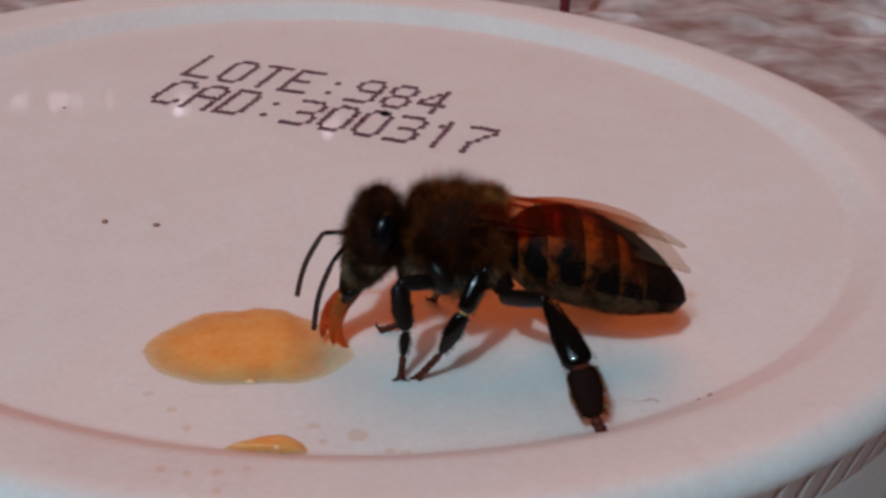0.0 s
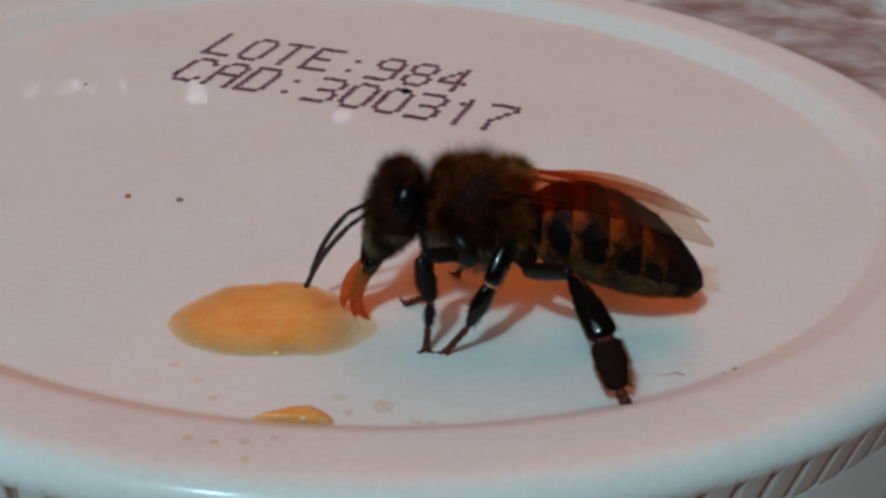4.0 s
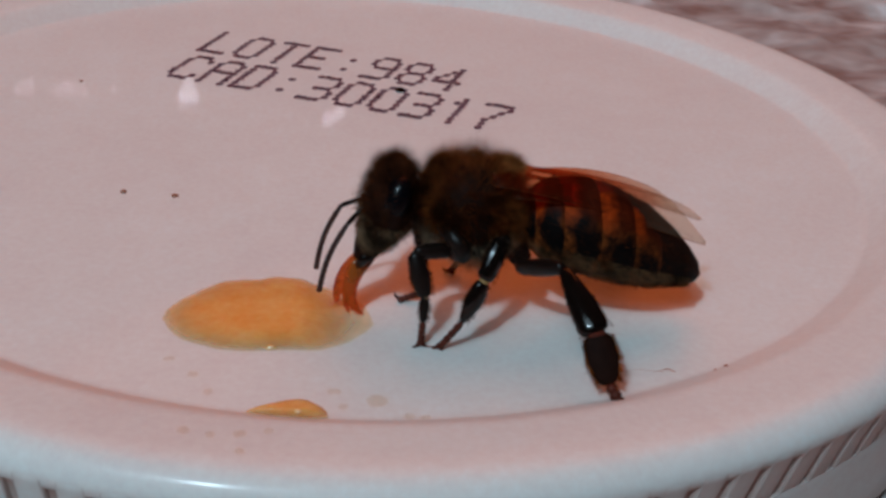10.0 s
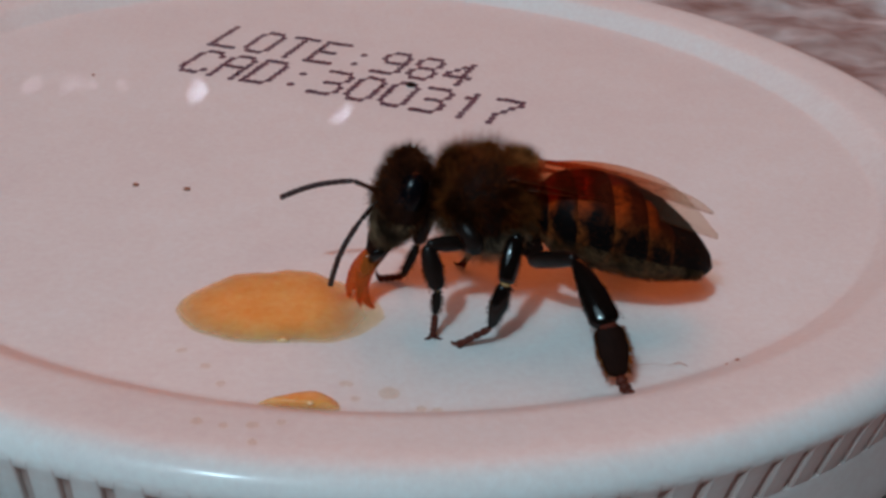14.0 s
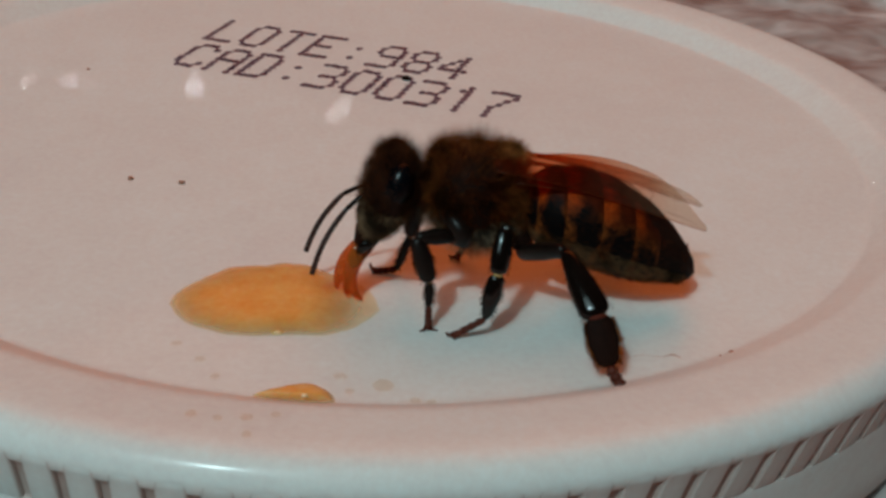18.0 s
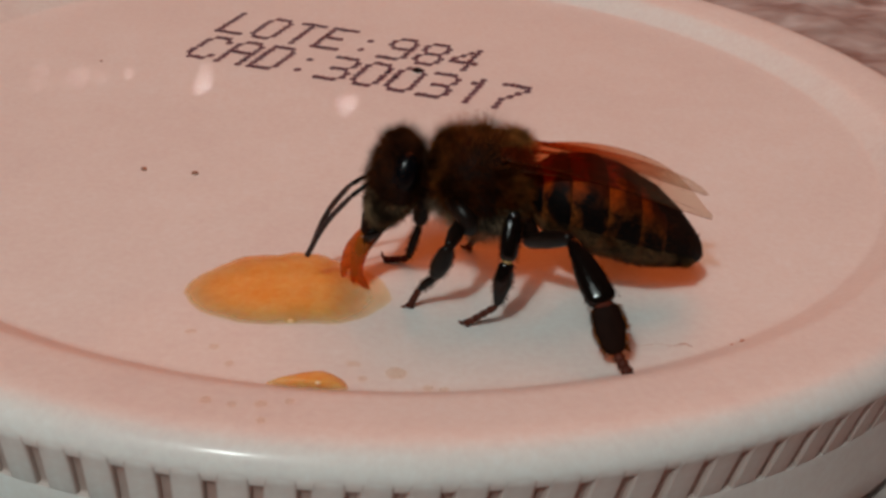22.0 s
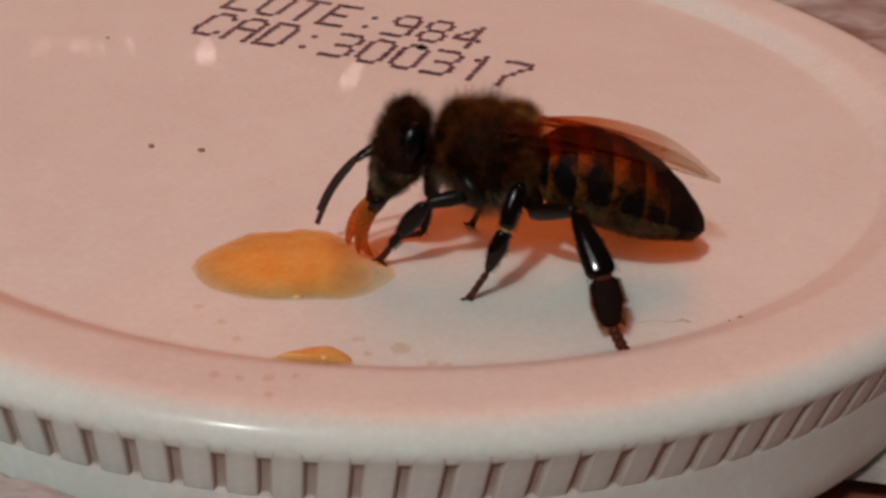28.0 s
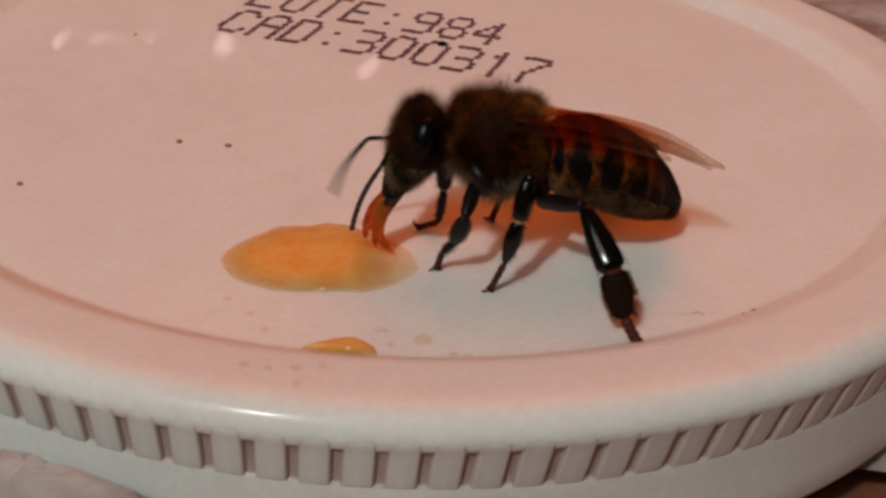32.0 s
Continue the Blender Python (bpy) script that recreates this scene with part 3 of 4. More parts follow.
# pale glossy beads added where the lamp glints on the honey
v, f = ball((-2.68, -19.30, 0.04), (0.24, 0.15, 0.10), 20, 12)
tagged(mesh_part("honey_glint", v, f, HONEY_GLINT), "small glossy bead added for the glint at the honey pool's edge", "honey", "honey on the lid")

v, f = ball((-1.50, -23.45, 0.28), (0.11, 0.09, 0.06), 16, 10)
tagged(mesh_part("honey_glint", v, f, HONEY_GLINT), "small glossy bead added for the glint on the honey drop", "honey", "honey on the lid")


def crumb(x, y, size, z=0.0, seed=1, mat=None, label="tiny brown crumb lying on the white lid"):
    rg = random.Random(seed)
    v, f = ball((0, 0, 0), (size, size * rg.uniform(0.6, 1), size * 0.6), 10, 7, lambda p, d: p * (1 + 0.35 * noise.noise(d * 2.2 + Vector((seed, 0, 0)))))
    ob = mesh_part("crumb", [(x + a, y + b, z + c + size * 0.3) for a, b, c in v], f, mat or SPECK)
    tagged(ob, label, "crumb", "crumbs on the lid")


for k, (x, y, s, z) in enumerate(((-9.76, -7.21, 0.13, 0), (-7.59, -7.44, 0.15, 0), (13.04, -19.66, 0.10, 0.05), (-14.22, 6.0, 0.09, 0), (-15.43, -11.99, 0.13, 0),
                                  (12.6, -19.9, 0.06, 0.05))):
    crumb(x, y, s, z, k + 2)
crumb(2.05, 6.70, 0.25, 0, 17, CHITIN_DULL, "tiny black crumb lying on the printed code")
v, f = tube([(9.3, -20.2, 0.05), (9.9, -20.1, 0.12), (10.5, -20.15, 0.08), (10.9, -20.0, 0.12), (11.2, -20.1, 0.05)], [0.004, 0.004, 0.005, 0.018, 0.006], 6)
tagged(mesh_part("hair_strand", v, f, SPECK), "fine dark hair lying on the white lid", "hair")

# ---------------------------------------------------------------- thing behind the lid
stick = tagged(new("red_stick"), "dark red plastic stick standing behind the lid", "stick")
v, f = tube([(16.92, 44.0, -5.6), (16.92, 44.0, 0), (16.9, 44.1, 8)], [0.42, 0.41, 0.40], 14)
mesh_part("shaft", v, f, RED, stick)
v, f = tube([(16.9, 44.1, 8), (16.9, 44.1, 8.4), (16.9, 44.1, 9.2), (16.9, 44.1, 9.5)], [0.40, 0.6, 0.56, 0.3], 14)
mesh_part("tip", v, f, RED, stick)

# ---------------------------------------------------------------- bee
# Bee space: millimetres, x towards the tail, y to the bee's right, z up from the ground under the waist.
BEE_AT, BEE_TURN = (5.0, -16.4), 3.0
bee = tagged(new("honey_bee"), "worker honey bee with amber and black bands drinking from the honey", "bee")
NECK, WAIST = (-2.8, 0.0, 4.35), (0.75, 0.0, 3.85)


def thorax_warp(p, d):
    p = Vector(p)
    flat = abs(d.x) ** 2 * max(0, d.z)
    p.z += (0.30 if d.x < 0 else 0.08) * flat
    p.x += 0.18 * d.x * max(0, d.z)
    return p


TH_AT, TH_R = (-1.10, 0, 4.42), (1.58, 1.78, 1.68)
v, f = ball(TH_AT, TH_R, 36, 24, thorax_warp)
v2, f2 = ball((0.20, 0, 5.46), (0.40, 0.92, 0.38), 24, 14)
v3, f3 = tube([(-2.2, 0, 4.3), (-2.6, 0, 4.3), (-3.0, 0, 4.3)], [0.75, 0.5, 0.5], 16)
v4, f4 = ball((-0.35, 0, 3.05), (1.35, 1.12, 0.72), 24, 14)
# propodeum: the steep hind wall down to the waist
v5, f5 = tube([(-0.4, 0, 4.35), (0.15, 0, 4.2), (0.6, 0, 4.0), (1.0, 0, 3.85)], [1.45, 1.25, 0.75, 0.42], 20)
vv, ff = join((v, f), (v2, f2), (v3, f3), (v4, f4), (v5, f5))
thorax = mesh_part("thorax", vv, ff, CHITIN_DULL, bee, "dark brown furry thorax")


def scatter(count, seed, center, radii, test):
    rg = random.Random(seed)
    out = []
    while len(out) < count:
        d = Vector((rg.gauss(0, 1), rg.gauss(0, 1), rg.gauss(0, 1))).normalized()
        if test(d, rg):
            out.append((Vector(center) + Vector((d.x * radii[0], d.y * radii[1], d.z * radii[2])), d))
    return out


def on_thorax(count, seed, test):
    return [(thorax_warp(q, d), d) for q, d in scatter(count, seed, TH_AT, tuple(r * 0.985 for r in TH_R), test)]


def bare(d):
    """The dark, thinly haired shield on the back and the plate on the flank."""
    return (d.z > 0.45 and abs(d.y) < 0.75 and -0.35 < d.x < 0.5) or (-0.3 < d.z < 0.15 and -0.1 < d.x < 0.25)


v, f = hairs(on_thorax(7500, 4, lambda d, g: d.z > -0.3 + g.uniform(-0.25, 0.25) and not (bare(d) and g.random() < 0.65)), 0.46, 0.0075, 0.05, 0.55, 2, 0.3)
mesh_part("fur", v, f, FUR_BROWN, thorax, "dense short brown hair")
v, f = hairs(on_thorax(2300, 41, lambda d, g: d.z > 0.62 + g.uniform(-0.2, 0.2) or (d.x > 0.5 and d.z > 0)), 0.80, 0.0040, -0.25, 0.4, 22, 0.15)
mesh_part("fringe", v, f, FUR_TAN, thorax, "loose fringe of longer tawny hair")
v, f = hairs(on_thorax(2600, 42, lambda d, g: -0.55 < d.z < 0.35 and (d.x < -0.15 or d.x > 0.3)), 0.40, 0.006, 0.15, 0.5, 23, 0.25)
mesh_part("flank_fur", v, f, FUR_TAN, thorax, "tawny hair on the flanks")
v, f = hairs(on_thorax(1500, 43, lambda d, g: d.x < -0.5 and d.z > -0.1), 0.66, 0.005, -0.1, 0.5, 25, 0.2)
mesh_part("collar_fur", v, f, FUR_TAN, thorax, "tawny hair behind the head")
v, f = hairs(scatter(2300, 5, (0.20, 0, 5.46), (0.39, 0.91, 0.37), lambda d, g: d.z > -0.1), 0.56, 0.006, -0.35, 0.45, 14, 0.2)
mesh_part("scutellum_fur", v, f, FUR_GOLD, thorax, "tuft of lighter golden hair")
v, f = hairs(scatter(2200, 51, (0.1, 0, 4.2), (0.75, 1.35, 1.15), lambda d, g: d.x > -0.2 and d.z < 0.75), 0.42, 0.0065, 0.1, 0.5, 24, 0.25)
mesh_part("hind_fur", v, f, FUR_TAN, thorax, "tawny hair behind the wings")
for s in (-1, 1):
    # fore coxa: a curved lump that hangs from the front of the chest
    v, f = tube([(-2.15, 1.10 * s, 4.10), (-1.80, 1.66 * s, 3.92), (-1.52, 1.90 * s, 3.62), (-1.46, 1.80 * s, 3.32), (-1.70, 1.35 * s, 3.12)], [0.22, 0.32, 0.34, 0.31, 0.22], 14)
    mesh_part("coxa", v, f, CHITIN_SATIN, bee)
    for top, low, r in (((0.0, 0.6 * s, 3.0), (0.25, 0.85 * s, 3.05), 0.36), ((0.45, 0.5 * s, 3.1), (0.85, 0.9 * s, 2.62), 0.42)):
        mid = tuple((a + b) / 2 for a, b in zip(top, low))
        v, f = tube([top, mid, low], [r * 1.1, r, r * 0.8], 14)
        mesh_part("coxa", v, f, CHITIN_DULL, bee)
v, f = hairs(scatter(2600, 6, (-0.85, 0, 4.2), (1.5, 1.65, 1.75), lambda d, g: d.z < (-0.15 if d.x > 0.15 else -0.3)), 0.62, 0.0055, 0.35, 0.5, 3, 0.3)
mesh_part("belly_fur", v, f, FUR_PALE, thorax, "pale beige hair under the thorax")

v, f = hairs(scatter(1300, 7, (-2.1, 0, 3.75), (0.55, 0.95, 0.55), lambda d, g: d.z < 0.5), 0.55, 0.006, 0.3, 0.5, 15, -0.1)
mesh_part("neck_fur", v, f, FUR_PALE, thorax, "pale hair at the neck")

# head, in its own space round the neck
head_warp = Matrix.Rotation(radians(11), 3, "Y")


def head_shape(p, d):
    p = Vector(p)
    t = max(0.0, -d.z)
    p.y *= 1 - 0.42 * t ** 1.5
    p.x = p.x * (1 - 0.25 * t) - 0.30 * t
    p.z *= 1 - 0.05 * max(0.0, d.z) ** 2
    return head_warp @ p


v, f = ball((0, 0, 0), (0.86, 1.72, 1.78), 36, 26, head_shape)
hc = Vector((-1.15, 0, -0.08))
v = [tuple(Vector(p) + hc) for p in v]
v2, f2 = tube([(-1.55, 0, -1.1), (-1.8, 0, -1.6), (-1.98, 0, -2.1), (-2.02, 0, -2.3)], [0.62, 0.52, 0.36, 0.2], 16)
vv, ff = join((v, f), (v2, f2))
head = mesh_part("head", vv, ff, CHITIN_DULL, bee, "dark furry head bent down to the honey")
for s in (-1, 1):
    v, f = ball((0, 0, 0), (0.47, 0.42, 0.78), 30, 24)
    m = Matrix.Rotation(radians(14), 3, "Y") @ Matrix.Rotation(radians(16 * s), 3, "X") @ Matrix.Rotation(radians(-10 * s), 3, "Z")
    mesh_part("compound_eye", [tuple(m @ Vector(p) + Vector((-0.92, s * 1.22, 0.74))) for p in v], f, EYE, head, "glossy black compound eye")
    v, f = tube([(-1.75, s * 0.42, -1.75), (-2.1, s * 0.40, -2.15), (-2.22, s * 0.12, -2.5)], [0.2, 0.17, 0.07], 10, 0.7)
    mesh_part("mandible", v, f, CHITIN, head, "short dark mandible")
    # galea: a folded amber blade beside the tongue, wide above and narrow below
    front = [(-1.98, 0.16, -2.05), (-2.24, 0.18, -2.42), (-2.50, 0.20, -2.78), (-2.68, 0.20, -3.12), (-2.80, 0.17, -3.44), (-2.86, 0.12, -3.74), (-2.87, 0.10, -3.90), (-2.86, 0.10, -4.0)]
    rear = [(-1.98, -0.16, -2.05), (-2.20, -0.20, -2.46), (-2.36, -0.24, -2.86), (-2.42, -0.27, -3.26), (-2.36, -0.28, -3.64), (-2.22, -0.27, -3.96), (-2.06, -0.25, -4.16), (-1.92, -0.24, -4.28)]
    row = front if s > 0 else rear
    v, f = tube(row, [0.27, 0.32, 0.31, 0.26, 0.20, 0.14, 0.09, 0.02], 14, 0.42)
    mesh_part("galea", v, f, TONGUE, head, "amber translucent mouth blade")
    # palp: a thin jointed feeler between the blades
    end = Vector((-2.62, 0.16 * s, -3.95))
    row = [Vector((-2.05, 0.1 * s, -2.3)).lerp(end, k) + Vector((0.12 * math.sin(math.pi * k), 0.05 * s, 0)) for k in (0, 0.3, 0.6, 0.9, 1)]
    v, f = tube(row, [0.07, 0.065, 0.055, 0.04, 0.01], 8)
    mesh_part("palp", v, f, TONGUE, head)
v, f = tube([(-1.98, 0, -2.2), (-2.35, 0, -2.9), (-2.56, -0.02, -3.5), (-2.52, -0.05, -4.0), (-2.44, -0.08, -4.3)], [0.18, 0.16, 0.14, 0.10, 0.03], 10)
mesh_part("tongue", v, f, TONGUE, head, "thin amber tongue")
v, f = tube([(-1.82, 0, -1.95), (-2.05, -0.02, -2.35), (-2.25, -0.03, -2.75), (-2.44, -0.04, -3.1)], [0.36, 0.33, 0.26, 0.06], 12, 0.75)
mesh_part("labrum", v, f, CHITIN_RED, head, "dark red-brown lip over the tongue")


EYE_WAY = (Vector((0.30, -0.79, 0.53)), Vector((0.30, 0.79, 0.53)))


def head_roots(count, seed, test):
    rg = random.Random(seed)
    out = []
    while len(out) < count:
        d = Vector((rg.gauss(0, 1), rg.gauss(0, 1), rg.gauss(0, 1))).normalized()
        if test(d):
            p = head_shape(Vector((d.x * 0.85, d.y * 1.7, d.z * 1.76)), d)
            out.append((p + hc, head_warp @ Vector((d.x / 0.86, d.y / 1.72, d.z / 1.78)).normalized()))
    return out


v, f = hairs(head_roots(3600, 11, lambda d: (d.z > 0.30 or (d.x < -0.1 and d.z > -0.2) or (d.x > 0.25 and d.z > -0.3)) and (EYE_WAY[d.y > 0] - d).length > 0.34), 0.48, 0.0065, -0.25, 0.7, 5, 0.05)
mesh_part("head_fur", v, f, FUR_DARK, head, "short dark hair on the crown")
v, f = hairs(head_roots(4600, 12, lambda d: d.z < -0.08 and (EYE_WAY[d.y > 0] - d).length > 0.38), 0.28, 0.0065, 0.1, 0.5, 6)
mesh_part("cheek_fur", v, f, FUR_FACE, head, "pale short hair on the cheeks")
v, f = hairs(head_roots(420, 13, lambda d: d.z > 0.62), 0.72, 0.006, -0.6, 0.6, 8, 0.15)
mesh_part("bristles", v, f, FUR_DARK, head, "upright dark bristles")

# antennae: a short scape and a ringed flagellum each, drawn along +x
SCAPE, FLAGELLUM = 0.96, 2.72
v, f = tube([(0, 0, 0), (0.08, 0, 0), (0.45, 0, 0.02), (0.86, 0, 0), (SCAPE, 0, 0)], [0.05, 0.085, 0.08, 0.095, 0.06], 10)
scapes = [mesh_part("scape", v, f, CHITIN, head, "dark first antenna joint") for _ in range(2)]
pts, rad = [], []
for k in range(11):
    for q, r in ((0.0, 0.076), (0.12, 0.096), (0.88, 0.104), (1.0, 0.078)):
        x = FLAGELLUM * (k + q) / 11
        pts.append((x, 0, 0.16 * math.sin(math.pi * x / FLAGELLUM)))
        rad.append(r * (0.85 if k == 0 else 0.7 if k == 10 and q == 1.0 else 1))
v, f = tube(pts, rad, 10)
flagella = [mesh_part("flagellum", v, f, ANTENNA, head, "ringed dark antenna whip") for _ in range(2)]

# abdomen, in its own space round the waist
LINE = [(0, 0, 0.62), (0.35, 0.0, 1.12), (1.0, -0.04, 1.48), (2.0, -0.18, 1.66), (3.1, -0.46, 1.70), (4.2, -0.86, 1.54), (5.2, -1.29, 1.14), (6.0, -1.72, 0.74), (6.45, -2.00, 0.47), (6.78, -2.20, 0.10)]


def line_at(x):
    for (x0, z0, r0), (x1, z1, r1) in zip(LINE, LINE[1:]):
        if x <= x1:
            t = (x - x0) / (x1 - x0)
            return z0 + (z1 - z0) * t, r0 + (r1 - r0) * t
    return LINE[-1][1:]


def smooth_line(x):
    ks = [line_at(min(6.78, max(0, x + o))) for o in (-0.3, -0.15, 0, 0.15, 0.3)]
    return sum(k[0] for k in ks) / 5, sum(k[1] for k in ks) / 5 if x < 5.9 else line_at(x)[1]


v, f = tube([(x, 0, z) for x, z, r in LINE], [r * 0.93 for x, z, r in LINE], 24)
abdomen = mesh_part("abdomen", v, f, CHITIN_DULL, bee, "tapered abdomen with amber and black bands")
BOUNDS = [0.0, 0.22, 1.15, 2.45, 3.7, 4.75, 6.78]
for k in range(6):
    x0, x1 = BOUNDS[k], BOUNDS[k + 1] + (0.16 if k < 5 else 0)
    rows, n = 11, 40
    verts, along, around, dark, level = [], [], [], [], []
    for i in range(rows):
        t = i / (rows - 1)
        x = x0 + (x1 - x0) * t
        z, r = smooth_line(min(x, 6.78))
        z1, _ = smooth_line(min(x + 0.1, 6.78))
        swell = 1.0 + 0.045 * t - (0.05 if i == rows - 1 and k < 5 else 0)
        for j in range(n):
            a = 2 * math.pi * j / n
            verts.append((min(x, 6.8), math.cos(a) * r * swell * 1.08, z + math.sin(a) * r * swell))
            along.append(t)
            around.append(0.5 + 0.5 * math.sin(a))
            dark.append((0.0, 0.0, 0.0, 0.05, 0.25, 0.93)[k])
            level.append((0.6, 0.56, 0.48, 0.42, 0.40, 0.4)[k])
    mesh_part("abdomen_segment", verts, ring_faces(rows, n), BANDS, abdomen, "black tail segment" if k == 5 else "",
              {"along": along, "around": around, "dark": dark, "level": level})


def belly_roots(count, seed, lo, hi):
    rg = random.Random(seed)
    out = []
    for _ in range(count):
        x, a = rg.uniform(0.5, 6.2), radians(rg.uniform(lo, hi))
        z, r = smooth_line(x)
        out.append(((x, math.cos(a) * r * 1.1, z + math.sin(a) * r * 1.02), (0.6, math.cos(a), math.sin(a))))
    return out


v, f = hairs(belly_roots(1900, 21, -165, -15), 0.26, 0.006, 0.0, 0.3, 9, 0.8)
mesh_part("belly_fur", v, f, FUR_BELLY, abdomen, "short pale hair under the abdomen")
v, f = hairs(belly_roots(2600, 23, -50, -10) + belly_roots(2600, 24, 190, 230), 0.24, 0.0055, 0.0, 0.3, 11, 0.8)
mesh_part("flank_fur", v, f, FUR_BELLY, abdomen, "short pale hair on the lower flanks")
v, f = hairs(belly_roots(2200, 22, -15, 195), 0.18, 0.005, 0.0, 0.25, 10, 0.9)
mesh_part("back_fur", v, f, FUR_RUST, abdomen, "short brown hair on the bands")


# wings: membrane and veins drawn in the wing's plane, x to the tip, y from the leading edge inwards
def wing(length, chord, bow, name, label):
    rows, n = 26, 9

    def lead(t):
        return 0.06 * chord * math.sin(math.pi * t) + 0.24 * chord * t ** 3

    def trail(t):
        return chord * (0.16 + 0.84 * math.sin(math.pi * min(1, t * 0.62 + 0.02)) ** 0.9) * (1 - max(0, (t - 0.72) / 0.28) ** 2.2 * 0.62)

    def at(t, s):
        y = lead(t) + (trail(t) - lead(t)) * s
        return (t * length, y, bow * math.sin(math.pi * (0.15 + 0.85 * t)) + 0.10 * math.sin(math.pi * s) + 0.03 * math.sin(7 * t + 5 * s))

    verts = [at(i / (rows - 1), j / (n - 1)) for i in range(rows) for j in range(n)]
    top = ring_faces(rows, n, False)
    k = len(verts)
    verts += [(x, y, z - 0.012) for x, y, z in verts]
    skin = (verts, top + [tuple(q + k for q in reversed(c)) for c in top])
    veins = []
    for path, w in (([(t / 12, 0.0) for t in range(13)], 0.042), ([(t / 12 * 0.95, 0.12 + 0.03 * t / 12) for t in range(13)], 0.018),
                    ([(t / 12 * 0.86, 0.25 + 0.28 * (t / 12) ** 2) for t in range(13)], 0.015), ([(t / 12 * 0.75, 0.45 + 0.32 * (t / 12) ** 1.5) for t in range(13)], 0.015),
                    ([(0.36, 0.14 + 0.4 * t / 6) for t in range(7)], 0.013), ([(0.55 + 0.04 * t / 6, 0.14 + 0.28 * t / 6) for t in range(7)], 0.013),
                    ([(0.70 + 0.05 * t / 6, 0.13 + 0.5 * t / 6) for t in range(7)], 0.02), ([(t / 16, 1.0) for t in range(17)], 0.007)):
        veins.append(tube([at(*q) for q in path], [0.75 * w * (0.9 - 0.5 * i / len(path)) for i in range(len(path))], 6))
    ob = mesh_part(name, *skin, WING, bee, label, {"span": [min(1, x / length) for x, y, z in verts]})
    for piece in veins:
        mesh_part("vein", *piece, VEIN, ob)
    return ob


def set_wing(ob, base, tip, inward):
    """Stands a wing between its base and its tip, its plane leaning inwards."""
    b, x = Vector(base), (Vector(tip) - Vector(base)).normalized()
    y = Vector(inward)
    y = (y - x * y.dot(x)).normalized()
    z = x.cross(y)
    if z.z < 0 and inward[1] > 0:
        z = -z
    m = Matrix.Identity(4)
    for c, a in enumerate((x, y, x.cross(y))):
        for r in range(3):
            m[r][c] = a[r]
    m.translation = b * MM
    ob.matrix_basis = m
    return m


near_wing = wing(8.35, 2.5, 0.38, "forewing", "translucent amber forewing with brown veins")
WINGS = {}
WINGS[near_wing] = ((-0.65, -1.42, 5.62), (7.65, -1.25, 2.92), (0, 0.92, 0.38), (0.5, -0.1, 0.65), (0, 0.99, 0.02))
far_wing = wing(8.1, -2.5, 0.38, "forewing", "translucent amber forewing with brown veins")
WINGS[far_wing] = ((-0.35, 1.55, 5.05), (7.0, 1.5, 3.25), (0, 0.86, -0.50), (0.1, -0.2, -0.45), (0, 0.86, -0.50))
for ob, (base, tip, lean, shift, late) in WINGS.items():
    set_wing(ob, base, tip, lean)
hw = wing(5.4, 1.5, 0.25, "hindwing", "smaller amber hindwing under the forewing")
set_wing(hw, (0.15, -1.30, 5.15), (5.6, -1.1, 3.85), (0, 0.92, 0.38))
hw = wing(5.4, -1.5, 0.25, "hindwing", "smaller amber hindwing under the forewing")
set_wing(hw, (0.15, 1.5, 4.8), (5.4, 1.3, 3.5), (0, 0.86, -0.50))

# legs: joints in world millimetres at rest (hip, knee, ankle, heel, claw)
LEGS = {
    "front_near": ((3.30, -17.60, 3.18), (1.96, -18.2, 3.30), (2.48, -18.6, 1.81), (2.50, -18.74, 0.90), (2.52, -18.87, 0.06)),
    "front_far": ((3.00, -15.30, 3.30), (2.30, -14.7, 3.75), (2.55, -15.2, 1.75), (2.55, -15.6, 0.35), (1.70, -15.8, 0.06)),
    "mid_near": ((5.25, -17.20, 3.10), (5.02, -18.1, 3.95), (4.52, -18.9, 2.68), (3.91, -19.3, 1.23), (3.25, -19.16, 0.06)),
    "mid_far": ((5.25, -15.60, 3.10), (5.05, -14.7, 3.90), (4.70, -13.9, 2.60), (4.30, -13.5, 1.20), (3.75, -13.4, 0.06)),
    "hind_near": ((5.68, -17.35, 2.42), (6.95, -19.3, 3.45), (7.98, -21.15, 2.05), (8.46, -22.0, 0.68), (8.98, -22.62, 0.04)),
    "hind_far": ((5.80, -15.60, 2.60), (7.10, -13.7, 3.40), (9.40, -12.4, 2.10), (11.0, -12.0, 0.85), (12.9, -11.9, 0.06)),
}
# the same foreleg once it has stepped forward
BENT = ((2.80, -17.60, 3.25), (1.75, -18.3, 4.25), (1.25, -18.2, 2.40), (0.95, -18.0, 1.3), (0.55, -17.6, 0.15))
# the foreleg drawn up beside the head
DRAWN = ((2.65, -17.60, 3.60), (2.62, -18.85, 4.20), (2.28, -18.3, 1.95), (1.70, -17.8, 1.0), (1.50, -17.5, 0.06))
# the middle leg with its toes laid forward
MID_BENT = ((5.25, -17.20, 3.10), (5.02, -18.1, 3.95), (4.80, -18.9, 2.55), (4.40, -19.25, 0.85), (3.35, -19.1, 0.06))
